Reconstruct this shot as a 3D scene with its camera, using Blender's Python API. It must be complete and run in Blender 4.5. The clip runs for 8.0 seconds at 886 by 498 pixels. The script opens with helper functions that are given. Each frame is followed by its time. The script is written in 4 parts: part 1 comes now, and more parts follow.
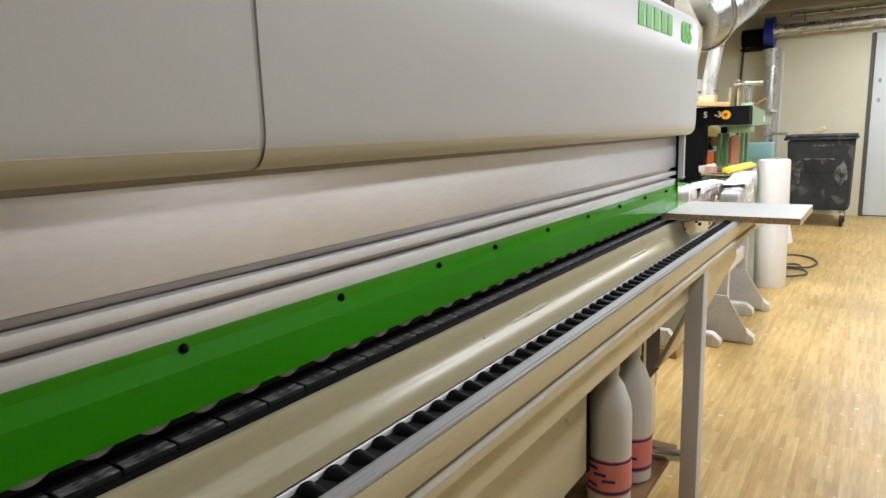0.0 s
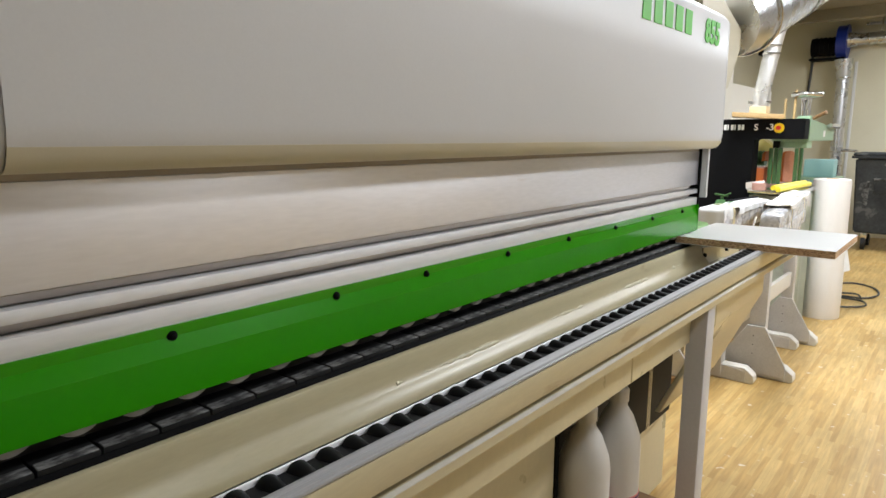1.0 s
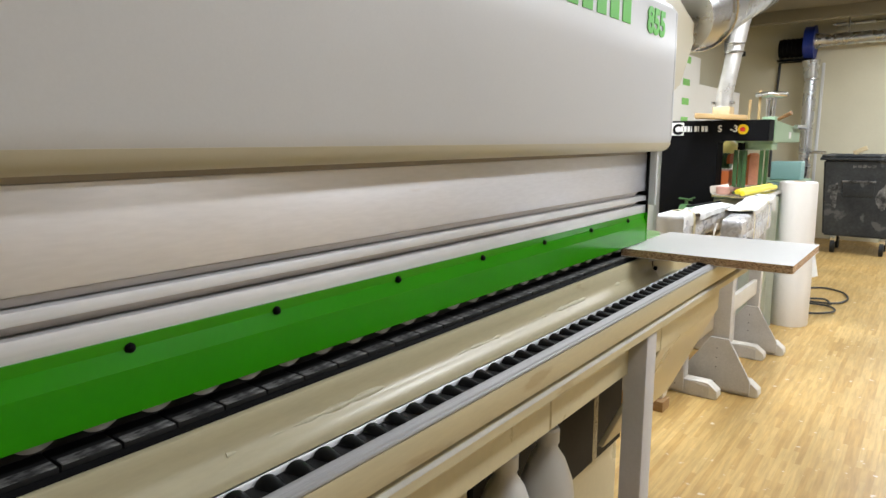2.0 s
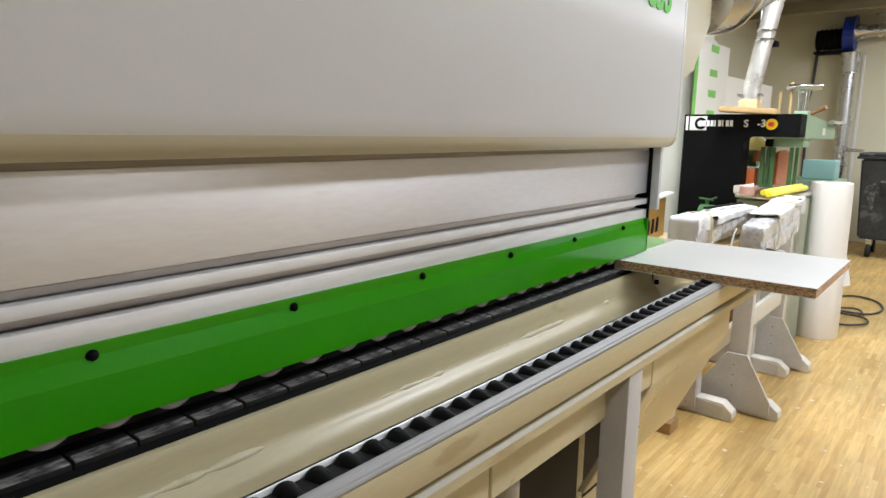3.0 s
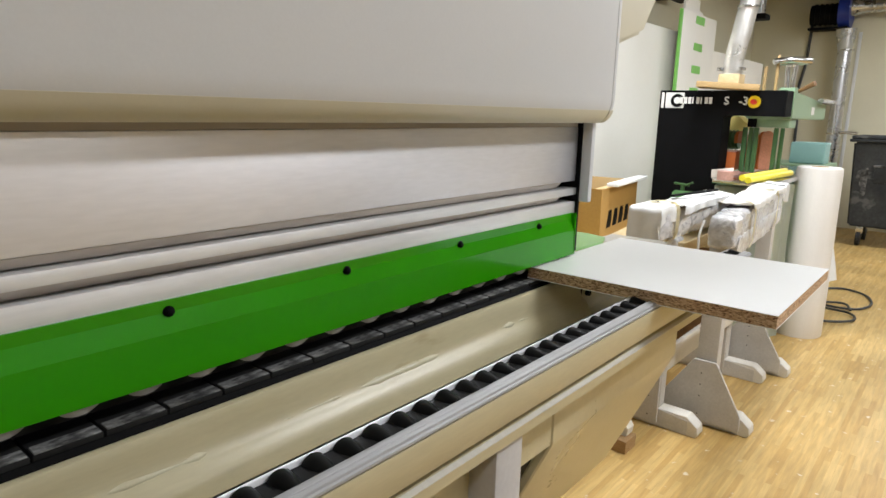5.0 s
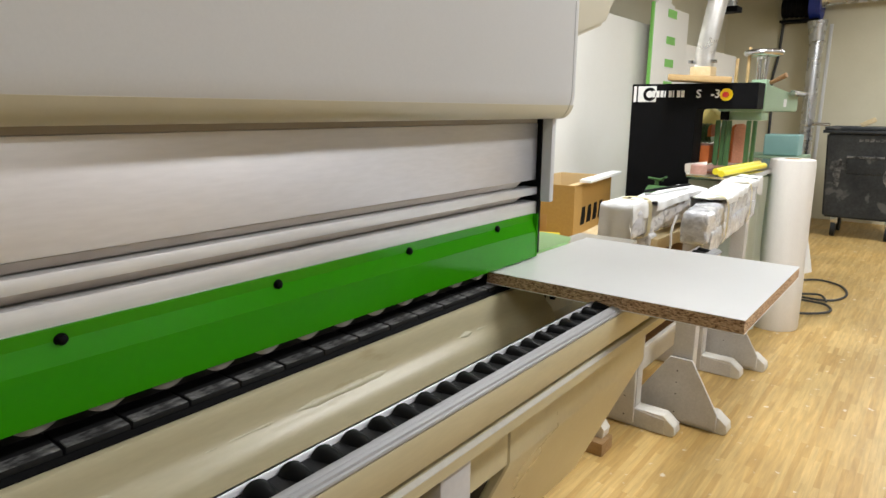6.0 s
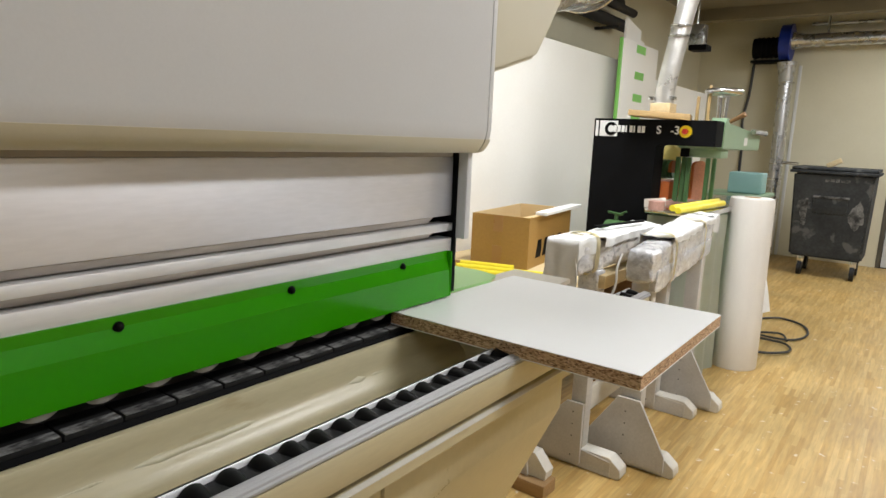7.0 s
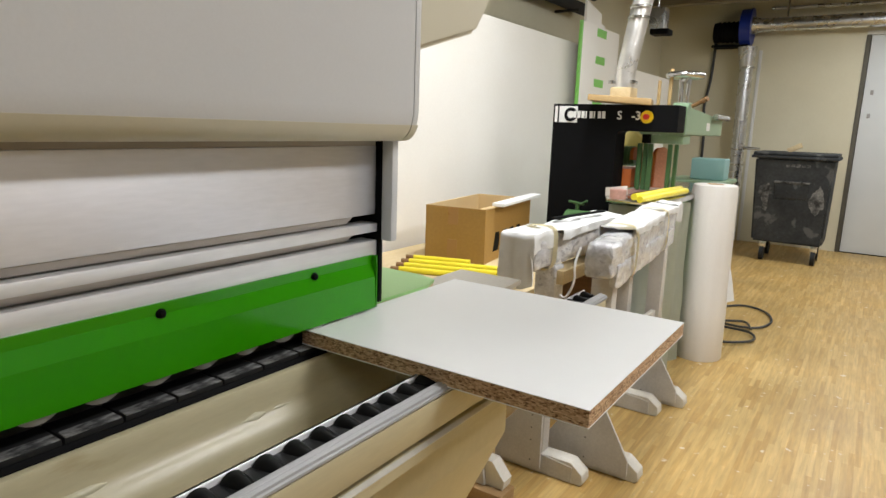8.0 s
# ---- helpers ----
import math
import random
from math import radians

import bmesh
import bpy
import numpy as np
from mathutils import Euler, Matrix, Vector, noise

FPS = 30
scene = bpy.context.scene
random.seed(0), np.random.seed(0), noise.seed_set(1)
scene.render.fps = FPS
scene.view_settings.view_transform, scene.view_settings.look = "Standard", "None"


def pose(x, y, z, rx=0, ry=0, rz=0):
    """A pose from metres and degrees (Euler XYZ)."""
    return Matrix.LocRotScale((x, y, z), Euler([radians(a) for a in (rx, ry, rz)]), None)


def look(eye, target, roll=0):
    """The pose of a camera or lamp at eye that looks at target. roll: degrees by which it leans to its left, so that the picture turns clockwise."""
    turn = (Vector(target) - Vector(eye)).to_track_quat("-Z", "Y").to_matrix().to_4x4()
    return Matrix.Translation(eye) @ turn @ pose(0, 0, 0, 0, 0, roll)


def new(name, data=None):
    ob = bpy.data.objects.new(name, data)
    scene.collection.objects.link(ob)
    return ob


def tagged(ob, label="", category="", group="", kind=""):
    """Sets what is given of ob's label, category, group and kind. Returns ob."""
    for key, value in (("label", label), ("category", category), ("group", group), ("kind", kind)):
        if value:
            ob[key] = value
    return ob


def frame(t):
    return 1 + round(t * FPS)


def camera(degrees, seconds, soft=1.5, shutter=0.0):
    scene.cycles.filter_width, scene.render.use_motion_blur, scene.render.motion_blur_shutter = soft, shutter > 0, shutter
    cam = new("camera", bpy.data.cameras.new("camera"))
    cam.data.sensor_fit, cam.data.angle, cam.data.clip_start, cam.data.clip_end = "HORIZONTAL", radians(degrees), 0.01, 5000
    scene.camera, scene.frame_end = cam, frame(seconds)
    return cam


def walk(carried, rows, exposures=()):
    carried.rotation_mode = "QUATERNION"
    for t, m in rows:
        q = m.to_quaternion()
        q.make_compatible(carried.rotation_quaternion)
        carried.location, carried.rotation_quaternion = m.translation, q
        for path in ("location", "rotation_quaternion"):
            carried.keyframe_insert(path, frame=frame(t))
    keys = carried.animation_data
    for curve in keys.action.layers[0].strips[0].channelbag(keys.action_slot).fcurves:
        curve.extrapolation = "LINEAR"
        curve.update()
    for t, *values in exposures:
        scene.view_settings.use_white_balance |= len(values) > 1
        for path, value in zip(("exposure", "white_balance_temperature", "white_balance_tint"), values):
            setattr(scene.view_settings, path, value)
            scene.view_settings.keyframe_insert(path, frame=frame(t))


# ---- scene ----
cam = camera(69.2, 8.0)

PATH = [
    (0, (0.007, 0.151, 1.284), (-1.11, 1.772, 0.929), -1.9),
    (0.5, (0.04, 0.339, 1.283), (-1.144, 1.913, 0.934), -2.0),
    (1, (0.072, 0.473, 1.284), (-1.181, 1.993, 0.939), 0.2),
    (1.5, (0.077, 0.607, 1.282), (-1.127, 2.17, 0.95), -0.1),
    (3, (0.033, 1.061, 1.28), (-1.232, 2.568, 0.92), 0.8),
    (3.5, (0.052, 1.172, 1.275), (-1.293, 2.607, 0.909), 1.2),
    (4, (0.037, 1.294, 1.266), (-1.272, 2.758, 0.885), 0.5),
    (4.5, (0.001, 1.426, 1.265), (-1.26, 2.923, 0.857), 1.4),
    (6, (-0.009, 1.6, 1.265), (-1.209, 3.142, 0.837), 0.5),
    (6.5, (0.014, 1.666, 1.273), (-1.139, 3.249, 0.865), 1.3),
    (7, (0.062, 1.741, 1.279), (-1.105, 3.327, 0.928), 2.5),
    (7.5, (0.071, 1.814, 1.274), (-1.113, 3.382, 0.898), 2.0),
    (8, (0.021, 1.924, 1.276), (-1.063, 3.562, 0.895), 2.0),
]
walk(cam, [(t, look(eye, target, roll)) for t, eye, target, roll in PATH],
     [(0.0, 0.50, 6200, 10), (1.5, 0.47, 6200, 10), (3.0, 0.41, 6200, 10), (4.5, 0.31, 6300, 10), (6.5, 0.12, 6500, 10), (8.0, -0.04, 6550, 10)])

# ---------------------------------------------------------------- light
world = bpy.data.worlds.new("world")
world.use_nodes = True
scene.world = world
world.node_tree.nodes["Background"].inputs[0].default_value = (0.9, 0.93, 1.0, 1)
world.node_tree.nodes["Background"].inputs[1].default_value = 0.004
# Unseen luminaires (x, y, share), added and weighted to balance brightness.
LAMP_POWER = 45.0
LAMPS = [(0.8, 1.2, 0.18), (0.8, 4.0, 1.05), (0.8, 6.6, 0.55), (0.2, 8.6, 1.1), (-0.9, 4.3, 1.1), (2.7, 3.4, 0.4)]
CEILING = 2.80


# ---------------------------------------------------------------- materials
def material(name, color, rough=0.5, metal=0.0, second=None, scale=6.0, stretch=(1, 1, 1), mix=0.5, grain=0.0, grain_scale=120.0,
             bump=0.0, bump_scale=200.0, rough_vary=0.1, coat=0.0, transmission=0.0, piece=0.0, gloss=0.5, spots=None, brushed=0.0):
    """A painted, metal, wood or plastic surface with broad stains, fine grain and relief."""
    m = bpy.data.materials.new(name)
    m.use_nodes = True
    nodes, links = m.node_tree.nodes, m.node_tree.links
    bsdf = nodes["Principled BSDF"]
    bsdf.inputs["Metallic"].default_value = metal
    bsdf.inputs["Coat Weight"].default_value = coat
    bsdf.inputs["Specular IOR Level"].default_value = gloss
    bsdf.inputs["Transmission Weight"].default_value = transmission
    if brushed:
        upright = nodes.new("ShaderNodeCombineXYZ")
        upright.inputs[2].default_value = 1.0
        bsdf.inputs["Anisotropic"].default_value = brushed
        links.new(upright.outputs[0], bsdf.inputs["Tangent"])
    coord = nodes.new("ShaderNodeTexCoord")
    mapping = nodes.new("ShaderNodeMapping")
    mapping.inputs["Scale"].default_value = stretch
    links.new(coord.outputs["Object"], mapping.inputs["Vector"])
    broad = nodes.new("ShaderNodeTexNoise")
    broad.inputs["Scale"].default_value = scale
    broad.inputs["Detail"].default_value = 6
    broad.inputs["Roughness"].default_value = 0.62
    links.new(mapping.outputs[0], broad.inputs["Vector"])
    ramp = nodes.new("ShaderNodeValToRGB")
    ramp.color_ramp.elements[0].position, ramp.color_ramp.elements[1].position = 0.5 - 0.5 * mix, 0.5 + 0.5 * mix
    second = second or tuple(c * 0.86 for c in color)
    ramp.color_ramp.elements[0].color, ramp.color_ramp.elements[1].color = (*second, 1), (*color, 1)
    links.new(broad.outputs["Fac"], ramp.inputs[0])
    out = ramp.outputs[0]
    if grain:
        fine = nodes.new("ShaderNodeTexNoise")
        fine.inputs["Scale"].default_value = grain_scale
        fine.inputs["Detail"].default_value = 3
        links.new(mapping.outputs[0], fine.inputs["Vector"])
        span = nodes.new("ShaderNodeMapRange")
        span.inputs["From Min"].default_value, span.inputs["From Max"].default_value = 0.3, 0.7
        span.inputs["To Min"].default_value, span.inputs["To Max"].default_value = 1 - grain, 1 + grain
        links.new(fine.outputs["Fac"], span.inputs["Value"])
        mult = nodes.new("ShaderNodeVectorMath")
        mult.operation = "MULTIPLY"
        links.new(out, mult.inputs[0])
        links.new(span.outputs[0], mult.inputs[1])
        out = mult.outputs[0]
    if spots:
        blot = nodes.new("ShaderNodeTexNoise")
        blot.inputs["Scale"].default_value = spots[1]
        blot.inputs["Detail"].default_value = 5
        links.new(mapping.outputs[0], blot.inputs["Vector"])
        cut = nodes.new("ShaderNodeMapRange")
        cut.inputs["From Min"].default_value, cut.inputs["From Max"].default_value = spots[2], spots[2] + 0.06
        cut.inputs["To Max"].default_value = spots[3]
        links.new(blot.outputs["Fac"], cut.inputs["Value"])
        mix_in = nodes.new("ShaderNodeMix")
        mix_in.data_type = "RGBA"
        links.new(cut.outputs[0], mix_in.inputs[0])
        links.new(out, mix_in.inputs[6])
        mix_in.inputs[7].default_value = (*spots[0], 1)
        out = mix_in.outputs[2]
    if piece:
        info = nodes.new("ShaderNodeObjectInfo")
        vary = nodes.new("ShaderNodeMapRange")
        vary.inputs["To Min"].default_value, vary.inputs["To Max"].default_value = 1 - piece, 1 + piece
        links.new(info.outputs["Random"], vary.inputs["Value"])
        mult = nodes.new("ShaderNodeVectorMath")
        mult.operation = "MULTIPLY"
        links.new(out, mult.inputs[0])
        links.new(vary.outputs[0], mult.inputs[1])
        out = mult.outputs[0]
    links.new(out, bsdf.inputs["Base Color"])
    rr = nodes.new("ShaderNodeMapRange")
    rr.inputs["To Min"].default_value, rr.inputs["To Max"].default_value = max(0.02, rough - rough_vary), min(1, rough + rough_vary)
    links.new(broad.outputs["Fac"], rr.inputs["Value"])
    links.new(rr.outputs[0], bsdf.inputs["Roughness"])
    if bump:
        rel = nodes.new("ShaderNodeTexNoise")
        rel.inputs["Scale"].default_value = bump_scale
        rel.inputs["Detail"].default_value = 4
        links.new(mapping.outputs[0], rel.inputs["Vector"])
        bn = nodes.new("ShaderNodeBump")
        bn.inputs["Strength"].default_value = 1.0
        bn.inputs["Distance"].default_value = bump
        links.new(rel.outputs["Fac"], bn.inputs["Height"])
        links.new(bn.outputs[0], bsdf.inputs["Normal"])
    return m


def chipboard_material():
    """Sawn chipboard edge: flat flakes of light and dark wood."""
    m = bpy.data.materials.new("chipboard_edge")
    m.use_nodes = True
    nodes, links = m.node_tree.nodes, m.node_tree.links
    bsdf = nodes["Principled BSDF"]
    bsdf.inputs["Roughness"].default_value = 0.85
    coord, mapping = nodes.new("ShaderNodeTexCoord"), nodes.new("ShaderNodeMapping")
    mapping.inputs["Scale"].default_value = (1, 1, 2.6)
    links.new(coord.outputs["Object"], mapping.inputs["Vector"])
    cells = nodes.new("ShaderNodeTexVoronoi")
    cells.inputs["Scale"].default_value = 230
    links.new(mapping.outputs[0], cells.inputs["Vector"])
    ramp = nodes.new("ShaderNodeValToRGB")
    e = ramp.color_ramp.elements
    e[0].position, e[0].color = 0.0, (0.17, 0.085, 0.04, 1)
    e[1].position, e[1].color = 1.0, (0.74, 0.54, 0.34, 1)
    mid = e.new(0.35)
    mid.color = (0.50, 0.31, 0.17, 1)
    sep = nodes.new("ShaderNodeSeparateColor")
    links.new(cells.outputs["Color"], sep.inputs[0])
    links.new(sep.outputs[0], ramp.inputs[0])
    links.new(ramp.outputs[0], bsdf.inputs["Base Color"])
    bn = nodes.new("ShaderNodeBump")
    bn.inputs["Distance"].default_value = 0.0008
    links.new(cells.outputs["Distance"], bn.inputs["Height"])
    links.new(bn.outputs[0], bsdf.inputs["Normal"])
    return m


def parquet_material():
    """Oiled mosaic parquet: narrow strips laid along the room, each of its own tone, with wear and white specks."""
    m = bpy.data.materials.new("parquet")
    m.use_nodes = True
    nodes, links = m.node_tree.nodes, m.node_tree.links
    bsdf = nodes["Principled BSDF"]
    coord, mapping = nodes.new("ShaderNodeTexCoord"), nodes.new("ShaderNodeMapping")
    mapping.inputs["Rotation"].default_value = (0, 0, radians(90))
    links.new(coord.outputs["Object"], mapping.inputs["Vector"])
    brick = nodes.new("ShaderNodeTexBrick")
    brick.offset = 0.37
    brick.inputs["Color1"].default_value, brick.inputs["Color2"].default_value = (0.0, 0.0, 0.0, 1), (1, 1, 1, 1)
    brick.inputs["Mortar"].default_value = (0.35, 0.35, 0.35, 1)
    brick.inputs["Scale"].default_value = 1.0
    brick.inputs["Mortar Size"].default_value = 0.0006
    brick.inputs["Brick Width"].default_value, brick.inputs["Row Height"].default_value = 0.32, 0.022
    links.new(mapping.outputs[0], brick.inputs["Vector"])
    tone = nodes.new("ShaderNodeValToRGB")
    tone.color_ramp.elements[0].color, tone.color_ramp.elements[1].color = (0.475, 0.295, 0.090, 1), (0.600, 0.418, 0.160, 1)
    links.new(brick.outputs["Color"], tone.inputs[0])
    stretch = nodes.new("ShaderNodeMapping")
    stretch.inputs["Scale"].default_value = (9, 0.7, 1)
    links.new(coord.outputs["Object"], stretch.inputs["Vector"])
    grain = nodes.new("ShaderNodeTexNoise")
    grain.inputs["Scale"].default_value, grain.inputs["Detail"].default_value = 9, 7
    links.new(stretch.outputs[0], grain.inputs["Vector"])
    gr = nodes.new("ShaderNodeMapRange")
    gr.inputs["From Min"].default_value, gr.inputs["From Max"].default_value = 0.3, 0.7
    gr.inputs["To Min"].default_value, gr.inputs["To Max"].default_value = 0.82, 1.12
    links.new(grain.outputs["Fac"], gr.inputs["Value"])
    wear = nodes.new("ShaderNodeTexNoise")
    wear.inputs["Scale"].default_value, wear.inputs["Detail"].default_value = 1.6, 8
    links.new(coord.outputs["Object"], wear.inputs["Vector"])
    wr = nodes.new("ShaderNodeMapRange")
    wr.inputs["From Min"].default_value, wr.inputs["From Max"].default_value = 0.35, 0.65
    wr.inputs["To Min"].default_value, wr.inputs["To Max"].default_value = 0.85, 1.08
    links.new(wear.outputs["Fac"], wr.inputs["Value"])
    both = nodes.new("ShaderNodeMath")
    both.operation = "MULTIPLY"
    links.new(gr.outputs[0], both.inputs[0])
    links.new(wr.outputs[0], both.inputs[1])
    mult = nodes.new("ShaderNodeVectorMath")
    mult.operation = "MULTIPLY"
    links.new(tone.outputs[0], mult.inputs[0])
    links.new(both.outputs[0], mult.inputs[1])
    specks = nodes.new("ShaderNodeTexNoise")
    specks.inputs["Scale"].default_value, specks.inputs["Detail"].default_value = 22, 5
    links.new(coord.outputs["Object"], specks.inputs["Vector"])
    sr = nodes.new("ShaderNodeMapRange")
    sr.inputs["From Min"].default_value, sr.inputs["From Max"].default_value = 0.66, 0.72
    sr.inputs["To Max"].default_value = 0.7
    links.new(specks.outputs["Fac"], sr.inputs["Value"])
    mx = nodes.new("ShaderNodeMix")
    mx.data_type = "RGBA"
    links.new(sr.outputs[0], mx.inputs[0])
    links.new(mult.outputs[0], mx.inputs[6])
    mx.inputs[7].default_value = (0.72, 0.68, 0.58, 1)
    links.new(mx.outputs[2], bsdf.inputs["Base Color"])
    ro = nodes.new("ShaderNodeMapRange")
    ro.inputs["To Min"].default_value, ro.inputs["To Max"].default_value = 0.30, 0.58
    links.new(wear.outputs["Fac"], ro.inputs["Value"])
    links.new(ro.outputs[0], bsdf.inputs["Roughness"])
    bn = nodes.new("ShaderNodeBump")
    bn.inputs["Distance"].default_value = 0.0006
    links.new(grain.outputs["Fac"], bn.inputs["Height"])
    links.new(bn.outputs[0], bsdf.inputs["Normal"])
    return m


HOOD = material("grey_white_lacquer", (0.615, 0.618, 0.62), 0.40, second=(0.585, 0.588, 0.588), scale=1.6, grain=0.012, grain_scale=300)
# Warm bounce from floor and base is painted into this cream.
LIP = material("cream_bounce_and_shade", (0.60, 0.56, 0.44), 0.36, second=(0.565, 0.525, 0.40), scale=2, grain=0.012, grain_scale=300)
LIP_GAP = material("gap_shade_strip", (0.42, 0.38, 0.33), 0.5, second=(0.36, 0.32, 0.27), scale=3)
HOOD_JOINT = material("shaded_cover_joint", (0.54, 0.535, 0.52), 0.6)
ALU = material("brushed_aluminium", (0.78, 0.785, 0.85), 0.44, 0.82, second=(0.70, 0.68, 0.67), scale=2.6, stretch=(1, 0.25, 1.6), mix=0.7, grain=0.03, spots=((0.46, 0.36, 0.28), 9.0, 0.665, 0.5),
               grain_scale=120, rough_vary=0.06, brushed=0.7)
ALU_BAR = material("aluminium_bar", (0.80, 0.825, 0.88), 0.42, 0.6, second=(0.78, 0.77, 0.76), scale=6, stretch=(1, 0.1, 1), grain=0.05, grain_scale=120, brushed=0.6)
RAIL_ALU = material("drawn_aluminium_rail", (0.46, 0.46, 0.47), 0.55, 0.35, second=(0.34, 0.34, 0.34), scale=3, stretch=(60, 0.3, 60), mix=0.5, grain=0.08, grain_scale=60)
WORN_PLATE = material("worn_grey_plate", (0.46, 0.43, 0.37), 0.42, second=(0.38, 0.35, 0.29), scale=9, grain=0.06)
# Browner copy of the aluminium; the grooves' warm reflection is put into its colour.
ALU_GROOVE = material("aluminium_groove", (0.64, 0.585, 0.52), 0.38, 0.7, second=(0.56, 0.50, 0.44), scale=8, stretch=(1, 0.4, 1))
STEEL = material("bright_steel", (0.72, 0.72, 0.72), 0.22, 1.0, second=(0.6, 0.6, 0.6), scale=20)
GALVANISED = material("galvanised_sheet", (0.70, 0.71, 0.73), 0.28, 1.0, second=(0.60, 0.61, 0.63), scale=9, mix=0.5, bump=0.00012, bump_scale=9)
GREEN = material("green_lacquer", (0.032, 0.310, 0.001), 0.16, gloss=0.38, second=(0.025, 0.255, 0.001), scale=2.2, grain=0.02, rough_vary=0.06, bump=0.00006, bump_scale=300)
RUBBER = material("black_rubber", (0.012, 0.012, 0.013), 0.55, gloss=0.3, second=(0.014, 0.014, 0.014), scale=40, grain=0.2, piece=0.15, bump=0.0003, bump_scale=300)
RUBBER_WORN = material("worn_rubber_top", (0.24, 0.24, 0.235), 0.7, second=(0.035, 0.035, 0.035), scale=42, stretch=(1.6, 0.8, 1), mix=0.16, grain=0.25, piece=0.25, bump=0.0005, bump_scale=260)
ROLLER = material("black_plastic_roller", (0.006, 0.006, 0.0065), 0.45, gloss=0.12, second=(0.005, 0.005, 0.005), scale=30, piece=0.2)
GREY_WHEEL = material("grey_pressure_wheel", (0.42, 0.41, 0.39), 0.5, second=(0.26, 0.25, 0.24), scale=30, piece=0.15)
BEIGE = material("cream_lacquer", (0.60, 0.54, 0.36), 0.30, second=(0.56, 0.51, 0.33), scale=5, mix=0.55, grain=0.03, grain_scale=60, bump=0.0002, bump_scale=220)
BEIGE_DIRTY = material("stained_cream_lacquer", (0.60, 0.545, 0.37), 0.32, spots=((0.30, 0.19, 0.07), 11.0, 0.66, 0.45), second=(0.52, 0.455, 0.28), scale=3.2, stretch=(1, 0.35, 2.0), mix=0.6, grain=0.03, bump=0.0005, bump_scale=14)
WELD = material("painted_weld", (0.66, 0.63, 0.47), 0.30, second=(0.58, 0.53, 0.36), scale=20, bump=0.001, bump_scale=90)
BLACK = material("black_lacquer", (0.006, 0.006, 0.007), 0.6, second=(0.0045, 0.0045, 0.0045), scale=12, gloss=0.06, bump=0.0002, bump_scale=300)
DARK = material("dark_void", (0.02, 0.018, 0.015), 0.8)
WHITE_PAINT = material("white_marking", (0.80, 0.80, 0.78), 0.5)
GREEN_PAINT = material("green_marking", (0.12, 0.58, 0.05), 0.45)
LAMINATE = material("white_melamine", (0.90, 0.905, 0.895), 0.36, second=(0.85, 0.855, 0.845), scale=3, bump=0.00005, bump_scale=900)
SHEET = material("white_sheet_board", (0.86, 0.845, 0.795), 0.45, second=(0.81, 0.785, 0.72), scale=1.6, grain=0.015)
CHIP = chipboard_material()
FLOOR = parquet_material()
WALL = material("cream_wall_paint", (0.70, 0.665, 0.51), 0.8, second=(0.62, 0.583, 0.43), scale=1.3, mix=0.6, grain=0.012, grain_scale=40, bump=0.0002, bump_scale=60)
CEIL = material("dim_board_ceiling", (0.28, 0.25, 0.185), 0.85, second=(0.20, 0.18, 0.13), scale=1.2, mix=0.6, grain=0.05, bump=0.001, bump_scale=40)
DOOR_LEAF = material("cool_white_door", (0.70, 0.73, 0.735), 0.5, second=(0.64, 0.67, 0.675), scale=2)
DOOR = material("white_door_paint", (0.74, 0.74, 0.72), 0.5, second=(0.66, 0.66, 0.64), scale=2)
GREY_WOOD = material("grey_painted_wood", (0.60, 0.585, 0.555), 0.6, second=(0.48, 0.46, 0.43), scale=7, mix=0.5, grain=0.06, bump=0.0004, bump_scale=120)
LEG_GREY = material("light_grey_steel_paint", (0.60, 0.60, 0.62), 0.45, second=(0.53, 0.53, 0.55), scale=5, grain=0.03)
PALE_EDGE = material("pale_painted_edge", (0.70, 0.68, 0.62), 0.55, second=(0.60, 0.57, 0.50), scale=9, grain=0.04)
RAW_WOOD = material("raw_pine", (0.66, 0.54, 0.33), 0.65, second=(0.56, 0.43, 0.23), scale=5, stretch=(8, 1, 8), grain=0.1, bump=0.0004)
BLOCK_WOOD = material("weathered_block", (0.40, 0.25, 0.11), 0.7, second=(0.28, 0.165, 0.07), scale=6, stretch=(1, 8, 8), grain=0.12, bump=0.0005)
OAK = material("oiled_oak", (0.50, 0.35, 0.16), 0.6, second=(0.40, 0.26, 0.11), scale=5, stretch=(1, 6, 6), grain=0.1, bump=0.0004)
DARK_WOOD = material("brown_wood", (0.26, 0.14, 0.055), 0.65, second=(0.17, 0.09, 0.035), scale=6, stretch=(1, 8, 8), grain=0.12, bump=0.0005)
CARDBOARD = material("cardboard", (0.38, 0.222, 0.056), 0.8, second=(0.33, 0.188, 0.046), scale=4, grain=0.05, grain_scale=90, bump=0.0003, bump_scale=150)
CARD_IN = material("cardboard_inside", (0.64, 0.48, 0.25), 0.85, second=(0.57, 0.41, 0.20), scale=5)
TAPE = material("packing_tape", (0.36, 0.19, 0.06), 0.3, second=(0.32, 0.17, 0.05), scale=20)
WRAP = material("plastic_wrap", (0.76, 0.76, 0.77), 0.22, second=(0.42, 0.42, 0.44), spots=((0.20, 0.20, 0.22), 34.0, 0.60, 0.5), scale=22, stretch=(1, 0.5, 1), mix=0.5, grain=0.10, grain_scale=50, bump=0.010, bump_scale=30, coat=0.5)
FOAM = material("white_foam_film", (0.76, 0.765, 0.755), 0.5, second=(0.64, 0.645, 0.635), scale=9, bump=0.002, bump_scale=30)
